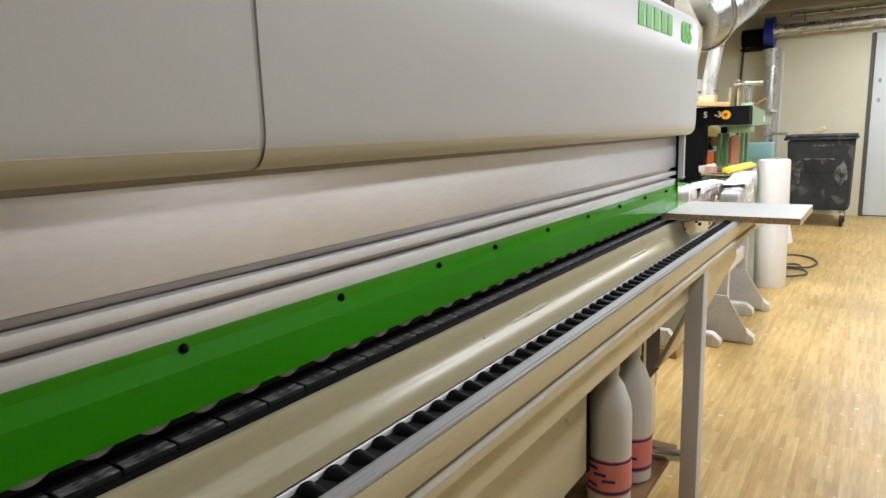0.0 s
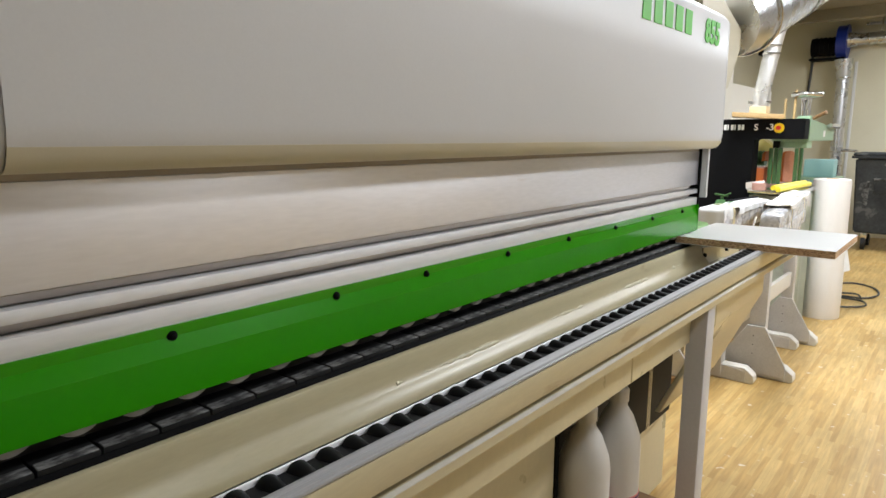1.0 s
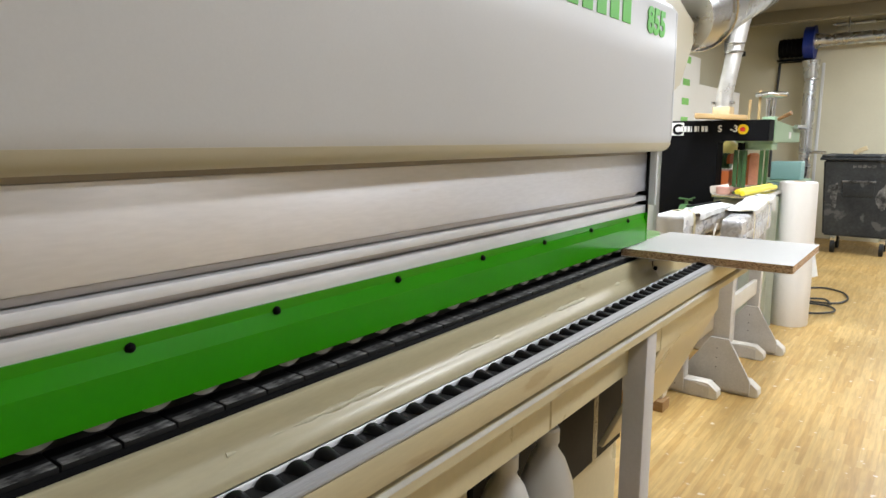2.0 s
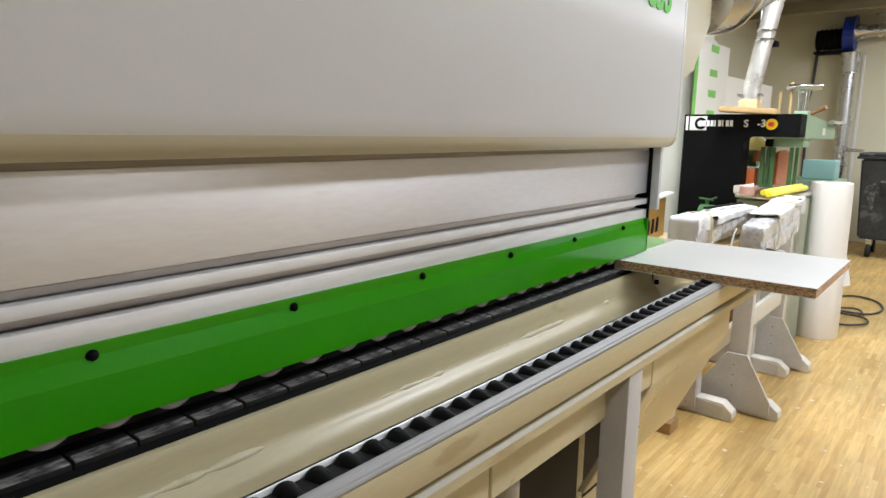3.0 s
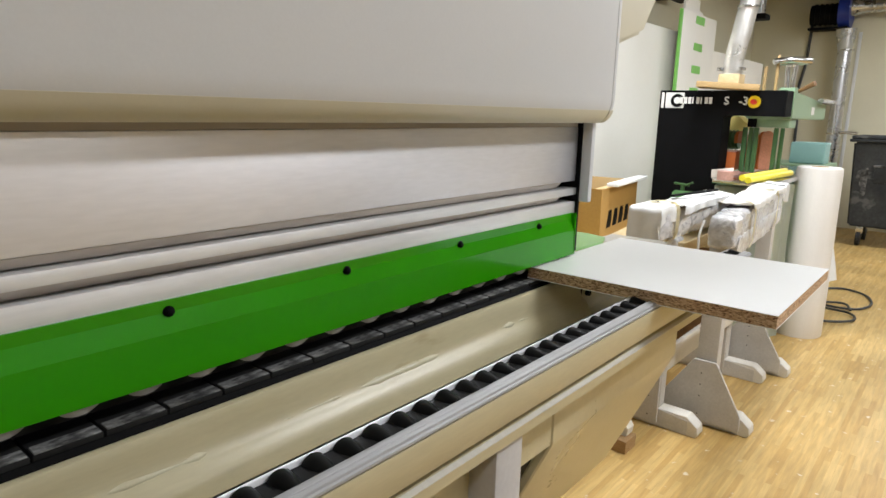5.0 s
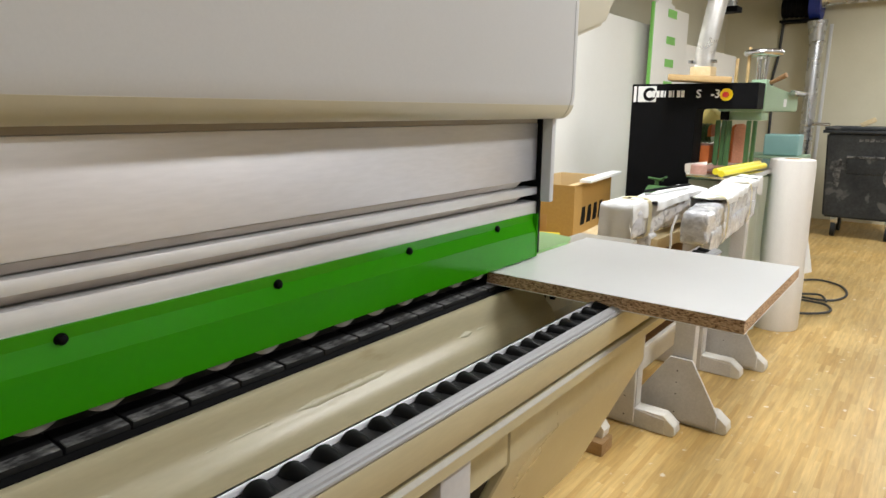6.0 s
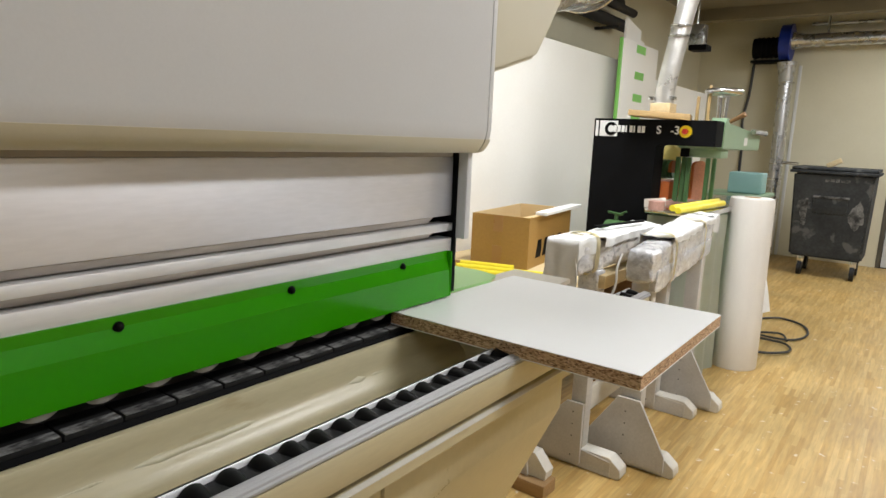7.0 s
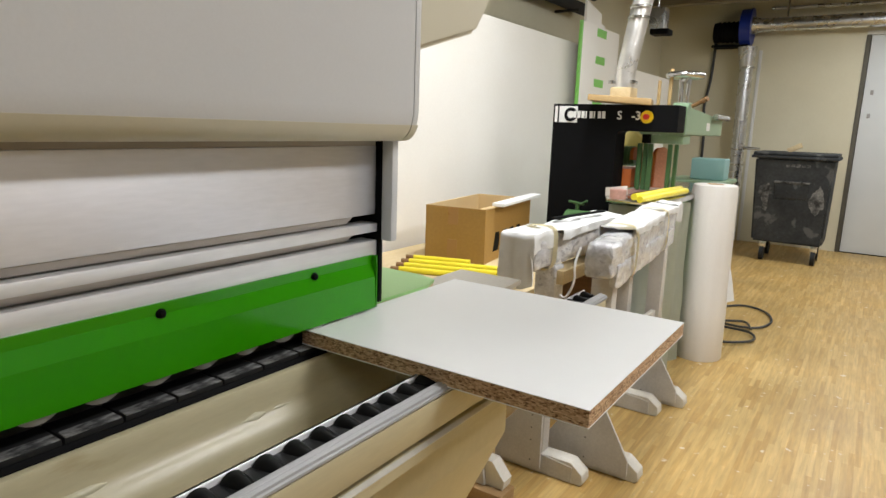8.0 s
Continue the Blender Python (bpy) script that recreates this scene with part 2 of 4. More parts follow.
FOAM_ROLL = material("foam_roll_side", (0.77, 0.75, 0.715), 0.65, second=(0.72, 0.695, 0.655), scale=3, stretch=(6, 6, 0.5), grain=0.03, bump=0.0008, bump_scale=60)
MASKING = material("yellow_masking_tape", (0.74, 0.68, 0.46), 0.6, second=(0.68, 0.60, 0.38), scale=20, bump=0.0004, bump_scale=160)
BIN = material("dusty_grey_plastic", (0.024, 0.027, 0.030), 0.65, gloss=0.25, second=(0.045, 0.049, 0.052), spots=((0.16, 0.16, 0.155), 7.0, 0.60, 0.5), scale=4.5, mix=0.3, grain=0.15, grain_scale=40, bump=0.0008, bump_scale=60)
BIN_SCUFF = material("chalky_scuff", (0.20, 0.20, 0.195), 0.85, second=(0.020, 0.021, 0.022), scale=13, mix=0.25, grain=0.3, grain_scale=60)
MACHINE_GREEN = material("sage_green_paint", (0.30, 0.42, 0.28), 0.45, second=(0.24, 0.35, 0.22), scale=6, grain=0.04)
DEEP_GREEN = material("dark_green_paint", (0.065, 0.15, 0.05), 0.4, second=(0.048, 0.115, 0.036), scale=9)
ORANGE = material("orange_paint", (0.66, 0.17, 0.035), 0.5, second=(0.56, 0.14, 0.03), scale=10)
SALMON = material("sanding_belt", (0.70, 0.31, 0.19), 0.85, second=(0.62, 0.26, 0.15), scale=30, grain=0.1)
PINK = material("pink_belt", (0.52, 0.30, 0.25), 0.85, second=(0.45, 0.25, 0.20), scale=30, grain=0.1)
PALE_YELLOW = material("pale_yellow_hood", (0.78, 0.66, 0.22), 0.5, second=(0.70, 0.58, 0.18), scale=8)
DOOR_GAP = material("door_gap_shade", (0.12, 0.11, 0.085), 0.7, second=(0.08, 0.072, 0.055), scale=5)
YELLOW = material("yellow_paint", (0.80, 0.70, 0.03), 0.4, second=(0.72, 0.60, 0.03), scale=14)
FILM = material("hanging_packing_film", (0.70, 0.73, 0.64), 0.35, second=(0.58, 0.62, 0.50), scale=5, stretch=(2, 1, 0.5), bump=0.004, bump_scale=14)
TEAL = material("teal_plastic", (0.27, 0.46, 0.45), 0.5, second=(0.23, 0.41, 0.40), scale=8)
RED = material("red_button", (0.60, 0.03, 0.02), 0.35)
BUTTON = material("yellow_button_ring", (0.90, 0.64, 0.01), 0.4)
BLUE = material("blue_paint", (0.012, 0.035, 0.30), 0.35, second=(0.010, 0.028, 0.22), scale=9)
CABLE = material("black_cable", (0.035, 0.037, 0.04), 0.5)
HDPE = material("milky_plastic_bottle", (0.74, 0.73, 0.70), 0.35, second=(0.68, 0.66, 0.62), scale=6, transmission=0.15)
LABEL_PINK = material("pink_label", (0.72, 0.24, 0.22), 0.5, second=(0.66, 0.20, 0.18), scale=12)
LABEL_BLUE = material("dark_blue_ink", (0.03, 0.025, 0.13), 0.5)
FLEX = material("flexible_foil_duct", (0.78, 0.77, 0.75), 0.30, 0.75, second=(0.60, 0.58, 0.53), scale=10, bump=0.002, bump_scale=25)
TABLE_GREEN = material("pale_green_laminate", (0.30, 0.56, 0.19), 0.35, second=(0.26, 0.50, 0.16), scale=5)
TAPE_GREEN = material("green_tape", (0.24, 0.60, 0.12), 0.5, second=(0.20, 0.54, 0.10), scale=20)
GLOW = bpy.data.materials.new("fluorescent_tube")
GLOW.use_nodes = True
GLOW.node_tree.nodes["Principled BSDF"].inputs["Emission Color"].default_value = (1.0, 0.95, 0.86, 1)
GLOW.node_tree.nodes["Principled BSDF"].inputs["Emission Strength"].default_value = 6.0


# ---------------------------------------------------------------- mesh helpers
def box(bm, x0, x1, y0, y1, z0, z1, bevel=0.0, seg=2, m=None):
    """A box, with rounded edges where bevel is given."""
    made = bmesh.ops.create_cube(bm, size=1.0, matrix=Matrix.LocRotScale(((x0 + x1) / 2, (y0 + y1) / 2, (z0 + z1) / 2), None,
                                                                         (abs(x1 - x0), abs(y1 - y0), abs(z1 - z0))))
    verts = made["verts"]
    if m is not None:
        bmesh.ops.transform(bm, matrix=m, verts=verts)
    if bevel:
        edges = list({e for v in verts for e in v.link_edges})
        bmesh.ops.bevel(bm, geom=edges, offset=bevel, segments=seg, profile=0.6, affect="EDGES")
    return bm


def rod(bm, p, q, r, r2=None, seg=16):
    """A round bar, or a cone, from p to q."""
    p, q = Vector(p), Vector(q)
    turn = (q - p).to_track_quat("Z", "Y").to_matrix().to_4x4()
    bmesh.ops.create_cone(bm, cap_ends=True, segments=seg, radius1=r, radius2=r if r2 is None else r2, depth=(q - p).length,
                          matrix=Matrix.Translation((p + q) / 2) @ turn)
    return bm


def profile(bm, outline, a0, a1, axis="y"):
    """A closed outline pushed from a0 to a1: (x, z) along y, (y, z) along x, (x, y) along z."""
    place = {"y": lambda u, v, a: (u, a, v), "x": lambda u, v, a: (a, u, v), "z": lambda u, v, a: (u, v, a)}[axis]
    first = [bm.verts.new(place(u, v, a0)) for u, v in outline]
    last = [bm.verts.new(place(u, v, a1)) for u, v in outline]
    n = len(outline)
    faces = [bm.faces.new((first[i], first[(i + 1) % n], last[(i + 1) % n], last[i])) for i in range(n)]
    faces += [bm.faces.new(first[::-1]), bm.faces.new(last)]
    bmesh.ops.recalc_face_normals(bm, faces=faces)
    return bm


def tube(bm, points, r, seg=12, ribs=0.0, rings=1):
    """A pipe along a line of points, with ribs where wanted."""
    pts = [Vector(p) for p in points]
    fine = []
    for i in range(len(pts) - 1):
        a, b, c, d = pts[max(i - 1, 0)], pts[i], pts[i + 1], pts[min(i + 2, len(pts) - 1)]
        for k in range(rings):
            s = k / rings
            fine.append(0.5 * ((2 * b) + (c - a) * s + (2 * a - 5 * b + 4 * c - d) * s * s + (3 * b - a - 3 * c + d) * s ** 3))
    fine.append(pts[-1])
    loops, side = [], None
    for i, p in enumerate(fine):
        ahead = (fine[min(i + 1, len(fine) - 1)] - fine[max(i - 1, 0)]).normalized()
        if side is None:
            side = ahead.orthogonal().normalized()
        side = (side - ahead * side.dot(ahead)).normalized()
        up = ahead.cross(side)
        rr = r * (1 + ribs * (1 if i % 2 else -1))
        loops.append([bm.verts.new(p + rr * (math.cos(t) * side + math.sin(t) * up)) for t in (2 * math.pi * k / seg for k in range(seg))])
    for a, b in zip(loops, loops[1:]):
        for k in range(seg):
            bm.faces.new((a[k], a[(k + 1) % seg], b[(k + 1) % seg], b[k]))
    bm.faces.new(loops[0][::-1])
    bm.faces.new(loops[-1])
    return bm


def turned(bm, outline, centre, seg=28):
    """A turned body: (radius, height) round the upright through centre."""
    loops = [[bm.verts.new((centre[0] + r * math.cos(t), centre[1] + r * math.sin(t), centre[2] + z))
              for t in (2 * math.pi * k / seg for k in range(seg))] for r, z in outline]
    for a, b in zip(loops, loops[1:]):
        for k in range(seg):
            bm.faces.new((a[k], a[(k + 1) % seg], b[(k + 1) % seg], b[k]))
    bm.faces.new(loops[0][::-1])
    bm.faces.new(loops[-1])
    return bm


def finish(name, bm, mat, smooth=True):
    me = bpy.data.meshes.new(name)
    bmesh.ops.recalc_face_normals(bm, faces=bm.faces)
    bm.to_mesh(me)
    bm.free()
    me.materials.append(mat)
    if smooth:
        me.polygons.foreach_set("use_smooth", [True] * len(me.polygons))
        me.set_sharp_from_angle(angle=radians(38))
    return new(name, me)


def adopt(ob, parent):
    """Makes ob a part of parent, where it lies."""
    ob.parent = parent
    ob.matrix_parent_inverse = (parent.matrix_basis if parent.parent is None else Matrix()).inverted()
    return ob


def part(name, bm, mat, parent, label=""):
    return tagged(adopt(finish(name, bm, mat), parent), label)


def thing(name, at, label, category, group=""):
    """An Empty at the base of a thing, to hold its parts."""
    ob = new(name)
    ob.empty_display_size = 0.05
    ob.matrix_basis = Matrix.Translation(at)
    return tagged(ob, label, category, group)


def single(name, bm, mat, label, category, group="", kind=""):
    return tagged(finish(name, bm, mat), label, category, group, kind)


def repeat(name, mesh_of, places, parent):
    """Alike pieces that share one mesh, one object each."""
    first = None
    for p in places:
        if first is None:
            first = mesh_of
        ob = new(name, first.data) if p is not places[0] else first
        ob.name = name
        ob.parent = parent
        ob.matrix_parent_inverse = (parent.matrix_basis if parent.parent is None else Matrix()).inverted()
        ob.matrix_basis = p if isinstance(p, Matrix) else Matrix.Translation(p)


def letters(text, size, thick, m, mat, parent, name="lettering", bold=0.0, squeeze=1.0):
    """Flat raised letters in the built-in font, as a mesh."""
    cu = bpy.data.curves.new(name, "FONT")
    cu.body, cu.size, cu.extrude, cu.offset = text, size, thick, bold
    cu.resolution_u = 3
    ob = bpy.data.objects.new(name, cu)
    me = bpy.data.meshes.new_from_object(ob)
    bpy.data.objects.remove(ob)
    me.transform(m @ Matrix.Diagonal((squeeze, 1, 1, 1)))
    me.materials.clear()
    me.materials.append(mat)
    return adopt(new(name, me), parent)


B = bmesh.new

# ---------------------------------------------------------------- the room
X0, X1, Y0, Y1 = -2.42, 4.2, -3.2, 10.45
tagged(finish("floor", box(B(), X0, X1, Y0, Y1, -0.08, 0.0), FLOOR), "worn honey-coloured mosaic parquet floor with pale specks", "floor", kind="structure")
tagged(finish("wall_left", box(B(), X0 - 0.15, X0, Y0, Y1, 0, CEILING), WALL), "cream painted workshop wall", "wall", kind="structure")
# unseen wall; its white is chosen to keep the metal's reflections neutral
tagged(finish("wall_right", box(B(), X1, X1 + 0.15, Y0, Y1, 0, CEILING), DOOR), "unseen white wall, closes the room and keeps reflections neutral", "wall", kind="structure")
tagged(finish("wall_near", box(B(), X0, X1, Y0 - 0.15, Y0, 0, CEILING), WALL), "cream painted workshop wall", "wall", kind="structure")
bm = B()
DX0, DX1, DZ = -0.24, 1.86, 2.42
box(bm, X0, DX0, Y1, Y1 + 0.15, 0, CEILING)
box(bm, DX1, X1, Y1, Y1 + 0.15, 0, CEILING)
box(bm, DX0, DX1, Y1, Y1 + 0.15, DZ, CEILING)
tagged(finish("wall_back", bm, WALL), "cream painted end wall, smudged", "wall", kind="structure")
tagged(finish("ceiling", box(B(), X0, X1, Y0, Y1, CEILING, CEILING + 0.12), CEIL), "dim brownish board ceiling", "ceiling", kind="structure")
for yy in (5.6, 7.7, 9.6):
    tagged(finish("trim", box(B(), X0, X1, yy, yy + 0.14, CEILING - 0.13, CEILING, 0.008), CEIL), "dark ceiling joist", "beam", kind="structure")

door = thing("door_1", (0.8, Y1, 0), "closed white double door in the end wall", "door")
tagged(door, kind="structure")
part("door_leaf", box(B(), DX0 + 0.045, 0.805, Y1 + 0.02, Y1 + 0.07, 0.008, DZ - 0.045, 0.004), DOOR_LEAF, door)
part("door_leaf", box(B(), 0.812, DX1 - 0.045, Y1 + 0.02, Y1 + 0.07, 0.008, DZ - 0.045, 0.004), DOOR, door)
# dark colour stands in for the shaded gap beside the leaf
part("door_gap_strip", box(B(), DX0 - 0.004, DX0 + 0.04, Y1 - 0.012, Y1 + 0.1, 0, DZ - 0.04, 0.004), DOOR_GAP, door, "dark strip standing in for the gap beside the leaf")
bm = B()
box(bm, DX1 - 0.04, DX1, Y1 - 0.012, Y1 + 0.1, 0, DZ - 0.04, 0.004)
box(bm, DX0, DX1, Y1 - 0.012, Y1 + 0.1, DZ - 0.04, DZ, 0.004)
part("door_frame", bm, DOOR, door)
for zz in (1.50, 1.75):
    part("keyplate", box(B(), -0.135, -0.105, Y1 + 0.012, Y1 + 0.02, zz, zz + 0.05, 0.003), GREY_WHEEL, door)

# luminaires added out of view, each with an area light below its tubes
for lx, ly, share in LAMPS:
    lum = thing("added_ceiling_light", (lx, ly, CEILING), "unseen fluorescent ceiling luminaire, added to light the room", "ceiling light", "ceiling luminaires")
    part("housing", box(B(), lx - 0.14, lx + 0.14, ly - 0.75, ly + 0.75, CEILING - 0.07, CEILING, 0.01), DOOR, lum)
    for dx in (-0.06, 0.06):
        part("fluorescent_tube", rod(B(), (lx + dx, ly - 0.7, CEILING - 0.09), (lx + dx, ly + 0.7, CEILING - 0.09), 0.014), GLOW, lum)
    data = bpy.data.lights.new("tube_light", "AREA")
    data.shape, data.size, data.size_y = "RECTANGLE", 0.26, 1.45
    data.energy, data.color = LAMP_POWER * share, (0.965, 0.985, 1.01)
    ob = new("tube_light", data)
    ob.matrix_basis = Matrix.Translation((lx, ly, CEILING - 0.115))

# ---------------------------------------------------------------- the edge banding machine
YA, YE = -1.6, 2.793          # start and end of the hood
HX = -0.605                   # its front face
mach = thing("edge_banding_machine", (-1.0, 1.0, 0), "long grey-white edge banding machine with a green guard and chain conveyor", "woodworking machine")


def hood_outline(x, lean=0.0):
    """Section of the hood: rounded lower lip, upright face, sloping top."""
    pts = [(-0.668, 1.2500), (x - 0.030, 1.2475)]
    pts += [(x - 0.03 + 0.03 * math.sin(a), 1.298 - 0.050 * math.cos(a)) for a in (0.25, 0.45, 0.65, 0.85, 1.05, 1.2, 1.35, 1.46, math.pi / 2)]
    pts += [(x, 1.50), (x - 0.002, 1.655)]
    pts += [(x - 0.02, 1.678), (x - 0.30, 1.85), (-1.45, 1.85), (-1.45, 1.238)]
    return pts


SEAM_Y = 0.672
part("hood_cover", profile(B(), hood_outline(HX - 0.001), YA, SEAM_Y - 0.004), HOOD, mach)
part("seam_strip", profile(B(), hood_outline(HX - 0.0028), SEAM_Y - 0.004, SEAM_Y + 0.004), HOOD_JOINT, mach, "grey joint between the hood covers")
hood = part("hood_door", profile(B(), hood_outline(HX), SEAM_Y + 0.004, 2.770), HOOD, mach)
part("hood_end_rim", profile(B(), [(u - 0.0035, v) for u, v in hood_outline(HX)], 2.770, 2.7725), HOOD_JOINT, mach)
rim = profile(B(), hood_outline(HX), 2.7725, YE)
rim_edges = [e for e in rim.edges if all(abs(v.co.y - YE) < 1e-5 for v in e.verts)]
bmesh.ops.bevel(rim, geom=rim_edges, offset=0.012, segments=3, profile=0.5, affect="EDGES")
part("hood_end", rim, HOOD, mach)
# thin shell over the lower curve; its cream stands in for bounce light
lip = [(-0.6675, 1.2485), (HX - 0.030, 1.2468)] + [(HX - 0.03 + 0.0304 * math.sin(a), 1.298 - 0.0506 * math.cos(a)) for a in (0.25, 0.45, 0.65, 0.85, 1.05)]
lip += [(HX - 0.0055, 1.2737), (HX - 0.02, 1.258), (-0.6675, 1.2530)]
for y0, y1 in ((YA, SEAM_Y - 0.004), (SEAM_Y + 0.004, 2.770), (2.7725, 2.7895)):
    part("hood_lip", profile(B(), lip, y0, y1), LIP, mach, "rolled lower lip, painted cream for warm bounce")
# strip coloured as the shaded gap between lip and panel
part("hood_gap_shade", box(B(), -0.676, -0.6705, YA, 2.756, 1.2378, 1.2490), LIP_GAP, mach)
# stepped extraction housing behind the end of the hood
cap = B()
profile(cap, [(2.74, 1.37), (2.83, 1.385), (3.10, 1.462), (3.22, 1.62), (3.22, 1.70), (2.74, 1.85)], -1.25, -0.69, "x")
bmesh.ops.bevel(cap, geom=list(cap.edges), offset=0.01, segments=2, affect="EDGES")
# the lip's cream also puts the housing's shade into its colour
part("extraction_housing", cap, LIP, mach, "extraction housing, cream darkened for shade")
# plain letter-sized marks of the maker's word and the type number
for i in range(5):
    y = 2.06 + i * 0.075
    part("name_mark", box(B(), HX - 0.001, HX + 0.001, y + 0.004, y + 0.056, 1.574, 1.640, 0.0004, 1), GREEN_PAINT, mach)
ON_HOOD = Matrix(((0, 0, 1, HX + 0.0005), (1, 0, 0, 2.535), (0, 1, 0, 1.573), (0, 0, 0, 1)))
letters("855", 0.092, 0.001, ON_HOOD, GREEN_PAINT, mach, "type_number", 0.0038, 1.0)

# aluminium pressure beam: tall panel, two bars and the grooves between them
FX = -0.668
# near-black filler stands in for the unlit inside behind the panels
part("void_fill", box(B(), -1.45, -0.70, YA, 2.72, 0.30, 1.245), DARK, mach)
panel_bm = box(B(), -0.70, FX, YA, 2.755, 1.124, 1.2375, 0.002)
part("aluminium_panel", panel_bm, ALU, mach)
for z0, z1, end in ((1.094, 1.109, 2.758), (1.053, 1.080, 2.757)):
    part("aluminium_bar", box(B(), -0.70, FX + 0.002, YA, end, z0, z1, 0.0015), ALU_BAR, mach)
for z0, z1 in ((1.109, 1.124), (1.080, 1.094)):
    part("groove", profile(B(), [(-0.70, z0 + 0.0005), (-0.686, z0 + 0.0005), (-0.682, z0 + 0.003), (-0.6700, z1 - 0.0005), (-0.70, z1 - 0.0005)], YA, 2.70), ALU_GROOVE, mach)
# black filler stands in for the shaded gap beside the end strip
part("end_gap_fill", box(B(), -0.74, -0.662, 2.759, 2.768, 0.97, 1.2485, 0.001), BLACK, mach)
part("end_strip", box(B(), -0.6615, -0.639, 2.762, 2.778, 1.079, 1.2470, 0.003), HOOD, mach, "narrow light grey end strip")
for zz in (1.19, 1.14):
    part("bolt", rod(B(), (-0.672, 2.758, zz), (-0.672, 2.7555, zz), 0.004), STEEL, mach)

# green guard: flange, sloping fold and deep skirt
gx = -0.6635
guard = part("green_guard", profile(B(), [(gx - 0.003, 1.056), (gx, 1.056), (gx, 1.042), (-0.6560, 1.020), (-0.6545, 0.9665), (-0.6575, 0.9665), (-0.6590, 1.019),
                                          (gx - 0.003, 1.035)], YA, 2.742), GREEN, mach)
guard.data.set_sharp_from_angle(angle=radians(12))
screw = B()
rod(screw, (gx, 0, 0), (gx + 0.0012, 0, 0), 0.0068, seg=18)
bmesh.ops.create_uvsphere(screw, u_segments=14, v_segments=8, radius=0.0052, matrix=Matrix.Translation((gx + 0.0022, 0, 0)) @ Matrix.Diagonal((0.9, 1, 1, 1)))
screw_ob = finish("screw", screw, BLACK)
repeat("screw", screw_ob, [(0, y, 1.0425) for y in (2.607, 2.353, 2.097, 1.838, 1.577, 1.318, 1.108, 0.845, 0.575, 0.31, 0.05, -0.2)], guard)
notch = B()
box(notch, -0.667, -0.6535, 2.7425, 2.7455, 0.9665, 1.056, 0.0008, 1)
part("guard_end", notch, GREEN, mach)

# pressure wheels under the guard and the conveyor chain
wheel = B()
rod(wheel, (-0.690, 0, 0.986), (-0.661, 0, 0.986), 0.0295, seg=30)
rod(wheel, (-0.661, 0, 0.986), (-0.6585, 0, 0.986), 0.026, seg=30)
repeat("pressure_wheel", finish("pressure_wheel", wheel, GREY_WHEEL), [(0, 2.679 - 0.0672 * i, 0) for i in range(44)], mach)
part("wheel_carrier", box(B(), -0.71, -0.692, YA, 2.72, 0.955, 1.05), BLACK, mach)
part("chain_guide", profile(B(), [(-0.76, 0.914), (-0.6435, 0.914), (-0.6435, 0.926), (-0.648, 0.9305), (-0.76, 0.9305)], YA, 2.80), BLACK, mach)
pad = B()
box(pad, -0.735, -0.650, -0.0325, 0.0325, 0.9275, 0.9372, 0.0016, 2)
pad_ob = finish("conveyor_pad", pad, RUBBER)
top = B()
box(top, -0.669, -0.6506, -0.0310, 0.0310, 0.9362, 0.9382, 0.0008, 1)
pad_y = [2.798 - 0.0672 * i for i in range(46)]
repeat("conveyor_pad", pad_ob, [(0, y, 0) for y in pad_y], mach)
repeat("pad_top", finish("pad_top", top, RUBBER_WORN), [(0, y, 0) for y in pad_y], mach)

# cream base: upper face with a soft ridge, trough and outer cabinet
part("base_face", profile(B(), [(-0.76, 0.9135), (-0.643, 0.9135), (-0.643, 0.9245), (-0.637, 0.9250), (-0.6335, 0.9235), (-0.6315, 0.919), (-0.630, 0.905), (-0.628, 0.888), (-0.625, 0.881), (-0.619, 0.875), (-0.612, 0.869),
                                (-0.604, 0.856), (-0.592, 0.825), (-0.575, 0.79), (-0.575, 0.72), (-0.60, 0.72), (-0.76, 0.80)], YA, 2.738), BEIGE_DIRTY, mach)
bead = tube(B(), [(-0.6275, 1.2 + 0.02 * k, 0.8805) for k in range(76)], 0.0062, 12)
for v in bead.verts:
    run = noise.noise(Vector((0, v.co.y * 7, 3.7))) + 0.8 * noise.noise(Vector((0, v.co.y * 47, 1.2)))
    swell = min(1.05, max(0.10, 0.42 + 1.1 * run))
    v.co.x, v.co.z = -0.6275 + (v.co.x + 0.6275) * swell, 0.8805 + (v.co.z - 0.8805) * swell + 0.0015 * noise.noise(Vector((5, v.co.y * 14, 0)))
part("weld_bead", bead, WELD, mach, "lumpy painted weld bead")
# near-black strip stands in for the shade of the open joint
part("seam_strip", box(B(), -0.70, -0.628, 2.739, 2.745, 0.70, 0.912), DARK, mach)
part("outfeed_bracket", profile(B(), [(2.746, 0.912), (3.24, 0.912), (3.24, 0.80), (2.746, 0.80)], -0.76, -0.640, "x"), BEIGE, mach)
part("bracket_shelf", box(B(), -0.64, -0.50, 2.748, 3.02, 0.826, 0.834, 0.002), BEIGE, mach)
for yy, zz in ((2.79, 0.873), (2.99, 0.880), (3.05, 0.86)):
    part("bolt", rod(B(), (-0.640, yy, zz), (-0.631, yy, zz), 0.007, seg=8), BLACK, mach)
part("outfeed_plate", profile(B(), [(-0.80, 2.81), (-0.628, 2.81), (-0.60, 2.86), (-0.635, 3.25), (-0.80, 3.25)], 0.913, 0.924, "z"), WORN_PLATE, mach, "worn grey outfeed plate")
part("plate_lip", profile(B(), [(-0.6275, 2.70), (-0.590, 2.83), (-0.61, 2.90), (-0.628, 2.90)], 0.909, 0.9125, "z"), HOOD, mach)
